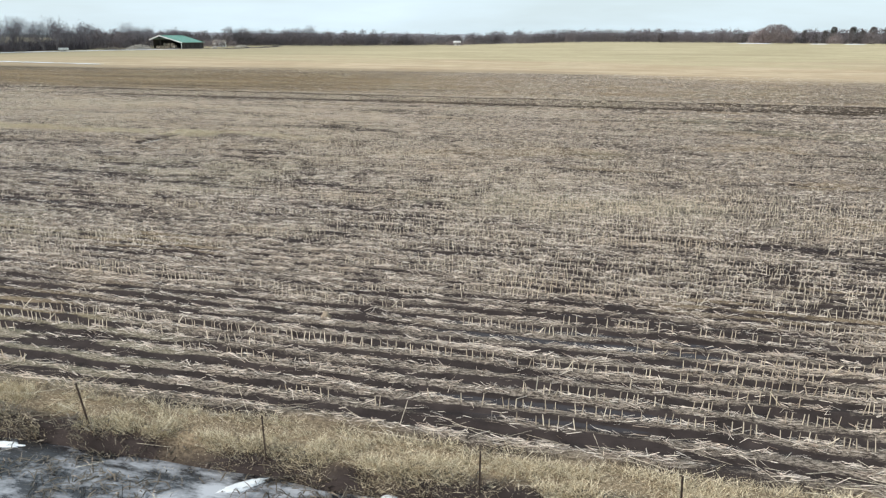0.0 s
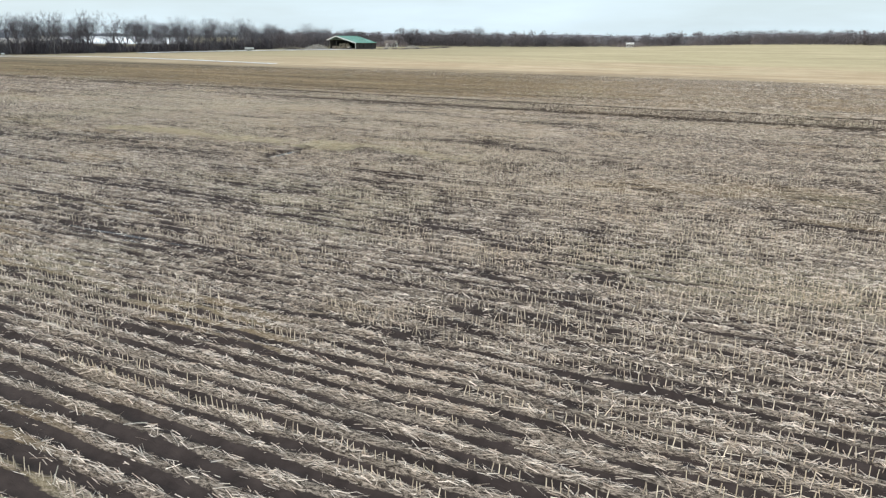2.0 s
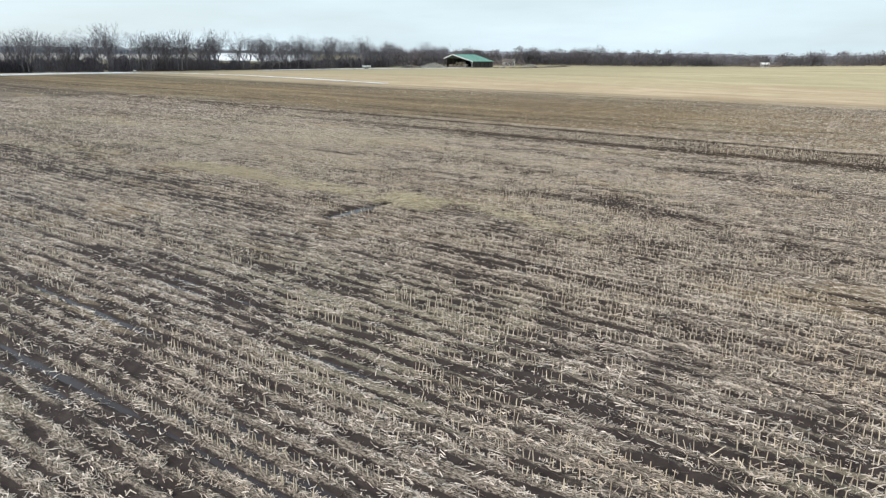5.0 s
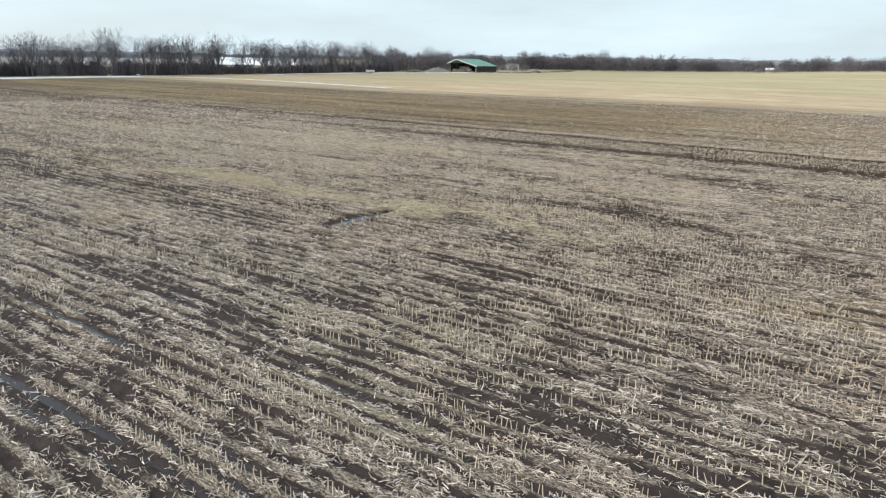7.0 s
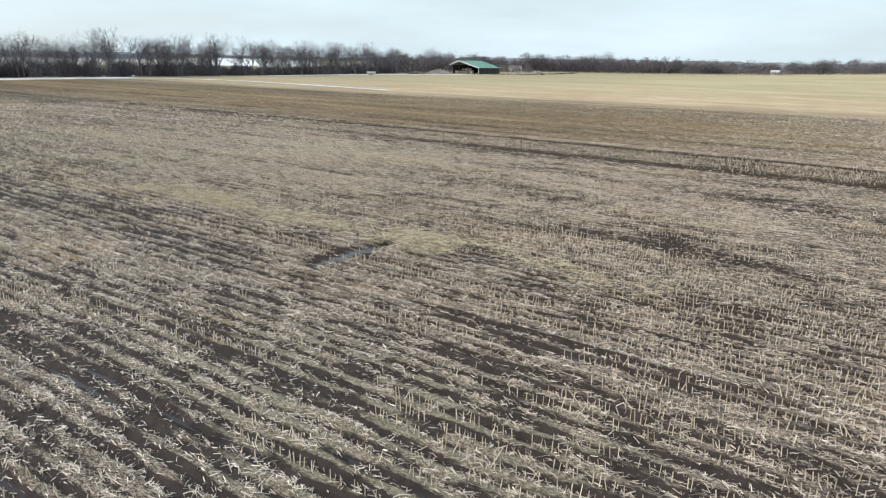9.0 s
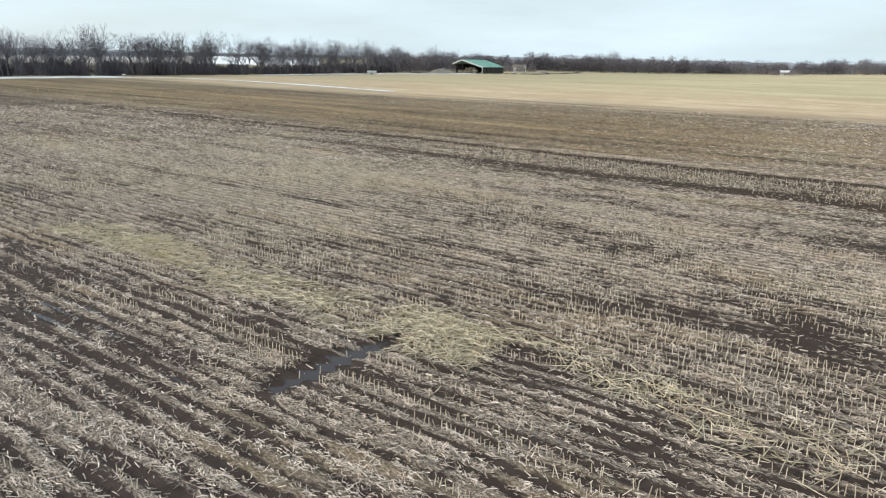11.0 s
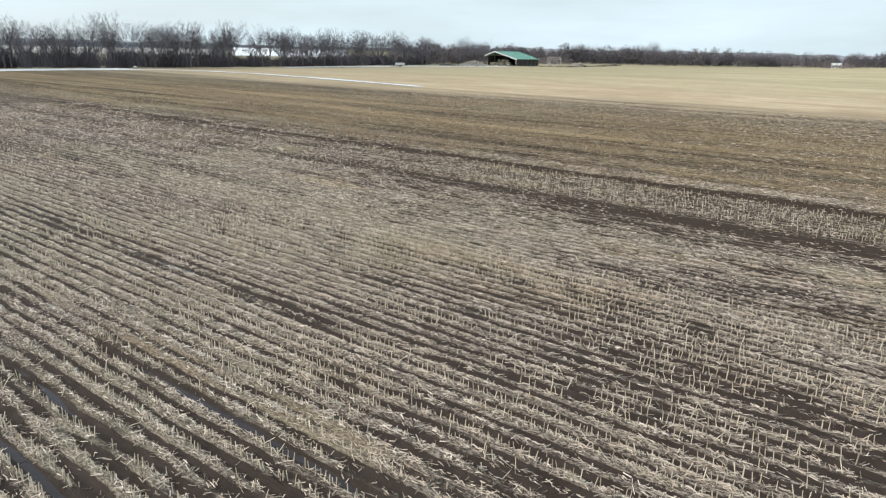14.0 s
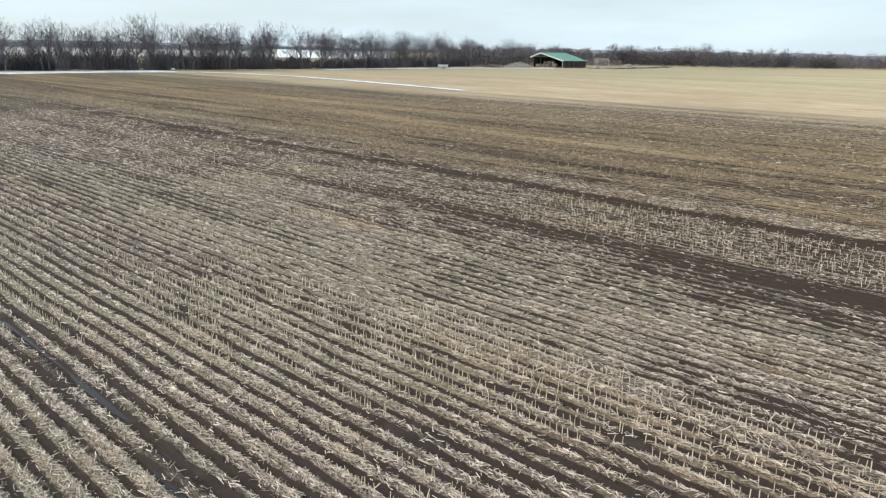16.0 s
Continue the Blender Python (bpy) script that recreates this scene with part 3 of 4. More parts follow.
def residue():
    """Leaf and husk bits, heaped on the rows and thin in the furrows, with longer pieces of stalk among them."""
    sets = []
    for near, far, count, wide, long_, bent in ((0, 22, 390000, 0.72, 0.74, False), (22, 46, 185000, 0.95, 0.8, False), (46, 100, 66000, 1.4, 1.5, False), (0, 24, 11000, 0.6, 1.15, True)):
        x = rng.uniform(-132, 80, count * 7) if near > 30 else rng.uniform(-68 if near else -48, 64 if near else 46, count * 7)
        y = rng.uniform(-31.3, 52 if near else 40, count * 7)
        k = np.round(row_index(y))
        loose = (0.04 + 0.72 * messy(x, y) + 0.20 * step(0.5, 0.75, vnoise(x / 1.4 + 2.1 * k, k * 3.3, 2))) * (1.0 if near < 22 else 0.75 if near < 46 else 0.35)
        loose = loose * (0.15 + 0.85 * step(-25, -18, y))
        loose = loose * (1 - 0.8 * step(13, 19, y))
        tight = 0.075 + 0.11 * vnoise(x / 1.1 + 1.3 * k, k * 7.1, 6)
        y = row_place(k + np.where(rng.random(len(y)) < loose, rng.uniform(-0.5, 0.5, len(y)), rng.normal(0, 1, len(y)) * tight))
        y = y - sway(x, y)
        d = off_line(x, y)
        ok = (d >= near) & (d < far) & inside(x, y, FIELD)
        x, y = x[ok], y[ok]
        ok = rng.random(len(x)) < zones(x, y)[2] ** 1.4 * (1 - 0.3 * (1 - step(-24, -18, y))) * (0.8 + 0.9 * row_fill(x, y)) * (0.12 + 0.35 * step(13, 19, y) + 1.1 * step(0.34, 0.66, clumps(x, y))) + 0.02
        x, y = x[ok][:count], y[ok][:count]
        n = len(x)
        flip = rng.random(n) < (0.48 - 0.13 * step(12, 19, y) if near < 22 else 0.18 if near < 46 else 0.06)
        yaw = np.where(flip, rng.uniform(0, np.pi, n), rng.normal(0, 0.5 if near < 22 else 0.3, n))
        length = rng.uniform(0.09, 0.32, n) * long_
        width = (0.016 + 0.030 * rng.random(n) ** 1.4) * wide
        stems = 1 - step(-24, -18, y)  # longer, thinner pieces of stalk lie along the rows near the fence
        yaw, length, width = np.where(rng.random(n) < 0.75 * stems, rng.normal(0, 0.22, n), yaw), length * (1 + 0.45 * stems), width * (1 - 0.2 * stems)
        heap = np.clip(row_wave(x, y), 0, 1)
        c = np.stack([x, y, land(x, y) + 0.012 + (0.015 + 0.03 * heap + (0.055 - 0.025 * step(12, 19, y)) * step(0.4, 0.8, clumps(x, y))) * rng.random(n) ** 1.2], 1)
        v, f = strips(c, yaw, length, width, rng.uniform(-0.02, 0.04, n), rng.normal(0, 0.8, n), rng.normal(0, 1, n) * (0.24 - 0.10 * step(12, 19, y)))
        if not bent:
            v = v.reshape(-1, 6, 3)[:, [0, 1, 4, 5]].reshape(-1, 3)
            f = (np.arange(n)[:, None] * 4 + np.array([[0, 1, 3, 2]]))
        sets.append((v, f))
    return joined("corn_residue", sets, M_LITTER, "pale dry corn leaves and husks lying along the rows", "residue")


def straw_drift():
    n = 60000
    x, y = rng.uniform(-34, 4, n), rng.uniform(3, 12, n)
    ok = rng.random(n) < zones(x, y)[4]
    x, y = x[ok][:6000], y[ok][:6000]
    n = len(x)
    yaw, dip, length = rng.uniform(0, 2 * np.pi, n), rng.normal(0, 0.13, n), rng.uniform(0.25, 0.95, n)
    z = land(x, y) + 0.03 + 0.11 * rng.random(n)
    d = np.stack([np.cos(yaw) * np.cos(dip), np.sin(yaw) * np.cos(dip), np.sin(dip)], 1) * length[:, None] / 2
    c = np.stack([x, y, z], 1)
    r = rng.uniform(0.008, 0.016, n)
    v, f = prisms(c - d, c + d, r, r * 0.8, 3)
    me = raw_mesh("straw_drift", v, f)
    tagged(put_mesh("straw_drift", me, M_HEAP), "drift of long washed-up yellow stalks lying across the rows", "straw", kind="stuff")


stubble("corn_stubble", -31, 50, ((0, 28, 0.15, 0.92, 3, 0.92), (28, 55, 0.17, 0.45, 3, 1.0), (55, 150, 0.34, 0.13, 3, 1.4)), M_STALK, "short cut corn stalks standing in straight rows")
stubble("fine_stubble", 50, 124, ((30, 75, 0.2, 0.8, 3, 1.5), (75, 150, 0.45, 0.6, 3, 2.4)), M_BROWN, "low brown stubble in the farther half of the field")
residue()


def brown_litter():
    n = 420000
    x, y = rng.uniform(-150, 84, n), rng.uniform(49.5, 118, n)
    y = row_place(np.round(row_index(y)) + rng.normal(0, 0.16, n))
    y = y - sway(x, y)
    ok = inside(x, y, FIELD) & (rng.random(n) < zones(x, y)[2] * 0.8) & (rng.random(n) < np.clip(1.5 - off_line(x, y) / 90, 0, 1))
    x, y = x[ok][:105000], y[ok][:105000]
    n = len(x)
    c = np.stack([x, y, land(x, y) + 0.02 + 0.05 * rng.random(n)], 1)
    v, f = strips(c, rng.normal(0, 0.4, n), rng.uniform(0.16, 0.5, n), rng.uniform(0.03, 0.07, n), np.zeros(n), rng.normal(0, 0.5, n), rng.normal(0, 0.15, n))
    v = v.reshape(-1, 6, 3)[:, [0, 1, 4, 5]]
    pale = rng.random(n) < 0.05 + 0.85 * step(-35, 15, x) + 0.2 * step(85, 105, y)
    for name, pick, mat, label in (("brown_residue", ~pale, M_BROWN, "brown weathered residue in the farther rows"), ("pale_residue", pale, M_LITTER, "bleached residue scattered over the farther rows")):
        joined(name, [(v[pick].reshape(-1, 3), np.arange(pick.sum())[:, None] * 4 + np.array([[0, 1, 3, 2]]))], mat, label, "residue")


brown_litter()
straw_drift()


def verge_grass():
    """Thin and pale at the field, tufted on the crest, broken by bare brown bank below."""
    n = 170000
    x = rng.uniform(3, 36, n)
    y = np.where(rng.random(n) < 0.8, -32.2 + rng.normal(0, 0.42, n), rng.uniform(-33.2, -31.2, n))
    clump = fbm(x / 0.55, y / 0.30, 2)
    bare = step(0.45, 0.60, fbm(x / 2.2 + 5, y / 0.7, 4)) * step(-32.2, -32.5, y)
    ok = (y > -33.2) & (y < -31.0) & (rng.random(n) < (0.10 + 0.85 * step(0.36, 0.60, clump)) * (1 - 0.35 * bare))
    x, y = x[ok][:70000], y[ok][:70000]
    n = len(x)
    tall = rng.uniform(0.04, 0.16, n) * (0.35 + 1.2 * fbm(x / 0.55, y / 0.30, 2))
    yaw = rng.uniform(0, 2 * np.pi, n)
    base = np.stack([x, y, land(x, y) - 0.02], 1)
    bend = rng.normal(0, 0.9, (n, 2)) * tall[:, None]
    bend[:, 1] -= 0.35 * tall
    tip = base + np.stack([bend[:, 0], bend[:, 1], tall], 1)
    w = 0.0055 * np.stack([np.cos(yaw), np.sin(yaw), 0 * yaw], 1)
    verts = np.stack([base - w, base + w, tip - w * 0.3, tip + w * 0.3], 1).reshape(-1, 3)
    me = raw_mesh("verge_grass", verts, np.arange(n)[:, None] * 4 + np.array([[0, 1, 3, 2]]))
    tagged(put_mesh("verge_grass", me, M_GRASS), "tan dead grass along the ditch bank", "grass", kind="stuff")


def weed_stems():
    """Long pale stems that lie tangled over the bank, the ice and the first row."""
    n = 260
    x = rng.uniform(5, 36, n)
    y = np.where(rng.random(n) < 0.7, -31.3 + rng.normal(0, 0.4, n), rng.uniform(-36.5, -32.3, n))
    yaw, dip, length = rng.normal(0, 0.8, n), rng.normal(0, 0.12, n), rng.uniform(0.3, 1.3, n)
    z = np.maximum(land(x, y), -0.36) + 0.05 + 0.12 * rng.random(n)
    d = np.stack([np.cos(yaw) * np.cos(dip), np.sin(yaw) * np.cos(dip), np.sin(dip)], 1) * length[:, None] / 2
    c = np.stack([x, y, z], 1)
    r = rng.uniform(0.003, 0.006, n)
    me = raw_mesh("weed_stems", *prisms(c - d, c + d, r, r * 0.6, 3))
    tagged(put_mesh("weed_stems", me, M_STALK), "long pale weed stems lying tangled on the bank", "weeds", kind="stuff")


def snow_patch(x, y, rx, ry, turn, label, tall=0.05, group="snow patches in the ditch"):
    bm = bmesh.new()
    rings, n = 6, 26
    seed = x * 3.1 + y
    rows = []
    for k in range(rings + 1):
        f = k / rings
        row = []
        for j in range(n):
            a = 2 * math.pi * j / n
            wob = 0.45 + 1.1 * float(fbm(3 * math.cos(a) + seed, 3 * math.sin(a) - seed, 3))
            px, py = f * rx * wob * math.cos(a), f * ry * wob * math.sin(a)
            h = tall * (1 - f**6) * (0.6 + 0.8 * float(fbm(px * 0.4 / tall + seed, py * 0.4 / tall, 5))) - 0.02
            row.append(bm.verts.new((px, py, h)))
        rows.append(row)
    for lo, hi in zip(rows[1:], rows[2:]):
        for j in range(n):
            bm.faces.new((lo[j], hi[j], hi[(j + 1) % n], lo[(j + 1) % n])).smooth = True
    bm.faces.new(rows[1]).smooth = True
    bmesh.ops.delete(bm, geom=rows[0], context="VERTS")
    ob = part("snow_patch", bm, M_SNOW, None)
    ob.matrix_basis = pose(x, y, max(float(land(x, y)), -0.36), 0, 0, turn)
    return tagged(ob, label, "snow", group)


def ditch_litter():
    """Dark rotten leaves and sticks frozen into the ice."""
    n = 15000
    x, y = rng.uniform(5, 34, n), rng.uniform(-36.5, -32.3, n)
    ok = rng.random(n) < step(0.47, 0.60, fbm(x / 1.3 + 3, y / 0.6, 5)) + 0.04
    x, y = x[ok], y[ok]
    n = len(x)
    c = np.stack([x, y, np.maximum(land(x, y), -0.36) + 0.01 + 0.05 * rng.random(n)], 1)
    v, f = strips(c, rng.uniform(0, np.pi, n), rng.uniform(0.05, 0.34, n), rng.uniform(0.008, 0.03, n), rng.uniform(0, 0.04, n), rng.normal(0, 0.5, n), rng.normal(0, 0.2, n))
    joined("ditch_litter", [(v, f)], straw_material("rotten_leaves", (0.02, 0.016, 0.012), (0.15, 0.115, 0.08), (0.06, 0.045, 0.03)), "dark rotten leaves and sticks frozen into the ditch ice", "litter")


ditch_litter()
weed_stems()
snow_patch(17.5, -33.06, 0.46, 0.15, 42, "bright remnant of melting snow on the ditch ice")
snow_patch(20.25, -32.78, 0.2, 0.1, 30, "small melting snow remnant at the foot of the bank")
snow_patch(12.15, -33.0, 0.45, 0.1, 5, "thin strip of snow on the edge of the ice")
verge_grass()


def fence_post():
    post = tagged(new("fence_post"), "thin rusty steel fence post in dead grass", "fence post", "fence posts")
    bm = bmesh.new()
    box(bm, (0.032, 0.006, 1.30), pose(0, 0, 0.26))
    box(bm, (0.006, 0.03, 1.30), pose(0, 0.018, 0.26))
    for k in range(8):
        box(bm, (0.02, 0.012, 0.018), pose(0, -0.01, 0.2 + 0.1 * k))
    part("shaft", bm, M_POST, post)
    bm = bmesh.new()
    box(bm, (0.11, 0.006, 0.16), pose(0, 0.01, -0.1), 0.002)
    part("anchor_plate", bm, M_POST, post)
    return post


first_post = fence_post()
POSTS = [(13.75, -32.48, 3, -7), (17.72, -32.55, -2, -2), (21.85, -32.65, 1, 0), (25.2, -32.65, -3, -1)]
for n, (x, y, rx, ry) in enumerate(POSTS):
    m = pose(x, y, float(land(x, y)), rx, ry, 10 * n)
    if n == 0:
        first_post.matrix_basis = m
    else:
        copy_thing(first_post, m)


# ---- trees ----
def limbs(seed, height, spread):
    """Segments of a bare tree: a short trunk that forks into rising limbs, and those into a rounded crown of fine twigs."""
    r = random.Random(seed)
    trunk, twigs = [], []
    steps = (4, 3, 3, 2, 1, 1)
    reach = (0.34, 0.27, 0.19, 0.125, 0.08, 0.06)
    ends, sides = (3, 2, 2, 2, 2), (2, 2, 2, 1, 1)

    def grow(p, d, radius, level):
        length = height * reach[level] * r.uniform(0.8, 1.2)
        into, count, joints = trunk if level == 0 else twigs, steps[level], []
        for k in range(count):
            d = (d + Vector((r.gauss(0, 0.11), r.gauss(0, 0.11), 0.05 if level < 3 else -0.02))).normalized()
            q = p + d * (length / count)
            ra, rb = radius * (1 - 0.45 * k / count), radius * (1 - 0.45 * (k + 1) / count)
            into.append((p, q, ra, rb))
            joints.append((q, d, rb))
            p = q
        if level == 5:
            return
        starts = [joints[-1]] * ends[level] + [joints[max(0, count - 2 - k % 2)] for k in range(sides[level])]
        turn = r.uniform(0, 6.28)
        for q, e, rad in starts:
            turn += 2.4 + r.gauss(0, 0.4)
            side = e.orthogonal().normalized()
            side = Matrix.Rotation(turn, 3, e) @ side
            open_ = spread * r.uniform(0.35, 0.75) * (1.0 if level else 0.8)
            out = (e + side * math.tan(min(open_, 1.1))).normalized()
            grow(q, out, (max(rad * 0.62, 0.032) if level < 3 else 0.026 if level == 3 else 0.018), level + 1)

    grow(Vector((0, 0, -0.3)), Vector((r.gauss(0, 0.07), r.gauss(0, 0.07), 1)).normalized(), height * 0.017, 0)
    return trunk, twigs


def limb_mesh(name, segments, sides, fat=1.0):
    """Round limbs; twigs under two centimetres are slim four-cornered blades."""
    a = np.array([[*s[0]] for s in segments])
    b = np.array([[*s[1]] for s in segments])
    r0, r1 = np.array([s[2] for s in segments]) * fat, np.array([s[3] for s in segments]) * fat
    thin = r0 < 0.03 * fat if sides == 3 else np.zeros(len(a), bool)
    v, f = prisms(a[~thin], b[~thin], r0[~thin], r1[~thin], sides)
    turn = rng.uniform(0, 2 * np.pi, len(a))
    w = (np.stack([np.cos(turn), np.sin(turn), 0 * turn], 1) * r0[:, None])[thin]
    blades = np.stack([a[thin] - w, a[thin] + w, b[thin] - w * 0.6, b[thin] + w * 0.6], 1).reshape(-1, 3)
    quads = np.arange(thin.sum())[:, None] * 4 + np.array([[0, 1, 3, 2]]) + len(v)
    return raw_mesh(name, np.concatenate([v, blades]), np.concatenate([f, quads]), True)


def bare_tree(seed, height, spread):
    tree = tagged(new("tree"), "bare grey-brown deciduous tree at the field edge", "tree", "trees along the field edge")
    trunk, twigs = limbs(seed, height, spread)
    put_mesh("trunk", limb_mesh("trunk", trunk, 4), M_BARK, tree)
    put_mesh("crown", limb_mesh("crown", twigs, 3, 1.6), M_TWIG, tree, "bare spreading branches")
    return tree


KINDS = [bare_tree(s, h, sp) for s, h, sp in ((3, 16.5, 1.0), (8, 18, 1.05), (12, 15.5, 1.12), (21, 17.5, 0.92), (34, 13.5, 1.05))]
tree_rng = random.Random(5)


def tree_line(points, spacing, depth, scale):
    """Trees along a line of plan points, some way into the wood."""
    for (ax, ay), (bx, by) in zip(points, points[1:]):
        count = max(1, round(math.hypot(bx - ax, by - ay) / spacing))
        for k in range(count):
            f = (k + tree_rng.random()) / count
            inx, iny = -(by - ay), bx - ax
            size = math.hypot(inx, iny)
            off = tree_rng.uniform(0, depth)
            x, y = ax + (bx - ax) * f + inx / size * off, ay + (by - ay) * f + iny / size * off
            s = scale * tree_rng.uniform(0.72, 1.1)
            kind = tree_rng.choice(KINDS)
            m = pose(x, y, float(land(x, y)), 0, 0, tree_rng.uniform(0, 360)) @ Matrix.Diagonal((s, s, s * tree_rng.uniform(0.9, 1.1), 1))
            t = copy_thing(kind, m)
            t.matrix_basis = m


WEST = [(-236, 20), (-240, 80), (-241, 100), (-238, 140), (-241, 180), (-248, 240), (-262, 310)]
tree_line(WEST, 4.8, 14, 0.92)
tree_line(WEST, 4.2, 45, 0.96)
tree_line([(-262, 310), (-270, 350), (-284, 420), (-290, 470)], 8.0, 30, 0.9)
tree_line([(-282, 484), (-262, 506), (-238, 517), (-213, 538)], 7.0, 14, 0.95)
for n, k in enumerate(KINDS):
    k.matrix_basis = pose(-243 - 3 * n, 92 + 27 * n, 0, 0, 0, 70 * n)


def thicket(name, spots, mat, label, category, fat=1.0, kind="stuff"):
    """Many twiggy clumps (x, y, width, height, twig count) in one mesh."""
    a, b, r = [], [], []
    for x, y, w, h, count in spots:
        z = float(land(x, y))
        ang, rad = rng.uniform(0, 2 * np.pi, count), w / 2 * np.sqrt(rng.random(count))
        up = h * (0.15 + 0.85 * rng.random(count)) * np.sqrt(np.clip(1 - 0.75 * (rad / (w / 2)) ** 2, 0.05, 1))
        px, py = x + rad * np.cos(ang), y + rad * np.sin(ang)
        lean = rng.normal(0, 0.28 if fat < 1.5 else 0.9, (count, 2))
        size = rng.uniform(0.18, 0.5, count) * h * (1 if fat < 1.5 else 0.25)
        top = np.stack([px + lean[:, 0] * size, py + lean[:, 1] * size, z + up], 1)
        a.append(np.stack([px, py, z + np.maximum(up - size, 0)], 1))
        b.append(top)
        r.append(np.full(count, 0.006 * h + 0.035) * fat * rng.uniform(0.6, 1.4, count))
    a, b, r = np.concatenate(a), np.concatenate(b), np.concatenate(r)
    if fat == 1.0:
        me = raw_mesh(name, *prisms(a, b, r, r * 0.35, 3))
    else:
        ang = rng.uniform(0, 2 * np.pi, len(a))
        w = np.stack([np.cos(ang), np.sin(ang), 0 * ang], 1) * r[:, None]
        me = raw_mesh(name, np.stack([a - w, a + w, b - w * 0.4, b + w * 0.4], 1).reshape(-1, 3), np.arange(len(a))[:, None] * 4 + np.array([[0, 1, 3, 2]]))
    return tagged(put_mesh(name, me, mat), label, category, kind=kind)


def along(points, spacing, depth):
    out = []
    for (ax, ay), (bx, by) in zip(points, points[1:]):
        size = math.hypot(bx - ax, by - ay)
        for k in range(max(1, round(size / spacing))):
            f, off = (k + tree_rng.random()) / max(1, round(size / spacing)), tree_rng.uniform(0, depth)
            out.append((ax + (bx - ax) * f - (by - ay) / size * off, ay + (by - ay) * f + (bx - ax) / size * off))
    return out


thicket("understory", [(x - 3, y, tree_rng.uniform(3, 6), tree_rng.uniform(3.2, 6.2) * (1 - 0.22 * float(band(172, 230, 5, y))) * (0.75 + 0.5 * float(vnoise(y / 16, 0.3, 2))), 150) for x, y in along(WEST, 0.7, 24)], M_BRUSH, "dark tangled brush under the bare trees", "brush", 1.31)

thicket("saplings", [(x - 2, y, tree_rng.uniform(2, 4), tree_rng.uniform(4.5, 9), 24) for x, y in along(WEST, 0.22, 40) if not 170 < y < 232 or tree_rng.random() < 0.1], M_TWIG, "thin bare saplings crowding the edge of the wood", "saplings", 0.65)

# the farther woods beyond the tan grass, and cedars among them
EAST = [(-290, 500), (-255, 545), (-197, 600), (-80, 668), (50, 660), (160, 645), (208, 632), (330, 600), (450, 590)]
thicket("far_woods", [(x, y, tree_rng.uniform(11, 20), tree_rng.uniform(10.5, 14) * (0.85 + 0.3 * float(vnoise(x / 30, 0.6, 1))), 560) for x, y in along(EAST, 3.1, 45)], M_WOODS, "brown leafless woods beyond the grass field", "woods", 1.6)
thicket("near_woods", [(x, y, tree_rng.uniform(7, 12), tree_rng.uniform(9, 13), 560) for x, y in along([(-262, 310), (-275, 400), (-290, 500)], 3.4, 34)], M_WOODS, "bare woods behind the open barn", "woods", 1.6)


thicket("tall_thicket", [(x, y, tree_rng.uniform(8, 13), tree_rng.uniform(11, 16), 420) for x, y in along([(-282, 484), (-262, 506), (-238, 517), (-213, 538), (-180, 580)], 4.5, 16)], M_WOODS, "tall dense clump of bare trees beyond the barn", "woods", 1.6)
# low twigs added in place of the dark bare-dirt strip at the barn's foot
thicket("yard_dirt_twigs", [(x, y, tree_rng.uniform(2, 4), tree_rng.uniform(0.5, 1.1), 60) for x, y in along([(-243, 300), (-240, 338), (-229, 346), (-208, 366), (-216, 420), (-226, 470)], 1.6, 5)], M_BRUSH, "low dark twigs standing in for the dirt strip round the barn yard", "weeds", 1.31)


def skyline(name, radius, a0, a1, low, high, mat, label):
    """Distant woods: a wide uneven bank of trees."""
    n = round((a1 - a0) * 8)
    ang = np.radians(np.linspace(a0, a1, n))
    top = low + (high - low) * fbm(ang * 60, ang * 0, 3, 4)
    rows = []
    for dr, k in ((0, 0.0), (4, 0.7), (14, 1.0), (60, 0.0)):
        x, y = (radius + dr) * np.cos(ang), (radius + dr) * np.sin(ang)
        rows.append(np.stack([x, y, np.where(k > 0, land(x, y) + top * k, -3)], 1))
    verts = np.concatenate(rows)
    i = np.arange(n - 1)
    faces = np.concatenate([np.stack([i + k * n, i + 1 + k * n, i + 1 + (k + 1) * n, i + (k + 1) * n], 1) for k in range(3)])
    return tagged(put_mesh(name, raw_mesh(name, verts, faces), mat), label, "woods", kind="structure")


# haze is painted into the colour: paler and bluer than the nearer twigs
HAZED_WOODS = plain("hazed_woods", (0.19, 0.195, 0.22), (0.28, 0.285, 0.31), 0.01, bump=0)
skyline("backdrop", 2600, 60, 190, 6, 14, HAZED_WOODS, "hazy distant woods along the horizon")
skyline("backdrop_east", 1000, 62, 128, 9, 14, HAZED_WOODS, "hazy grey woods behind the nearer ones")
skyline("backdrop_west", 1280, 146.5, 192, 8, 13, HAZED_WOODS, "hazy distant woods beyond the pale pasture")
flat_sheet("far_pasture", [(-500, -200), (-500, 372), (-570, 496), (-2000, 1300), (-2200, -200)], 0.25, plain("pale_pasture", (0.26, 0.235, 0.215), (0.44, 0.405, 0.375), 0.006, bump=0), "pale open pasture beyond the trees", "pasture")
flat_sheet("frozen_lake", [(-477, 334), (-424, 399), (-1760, 1665), (-1990, 1383)], 0.4, M_SNOW, "snow-covered frozen lake seen between the trees", "lake")



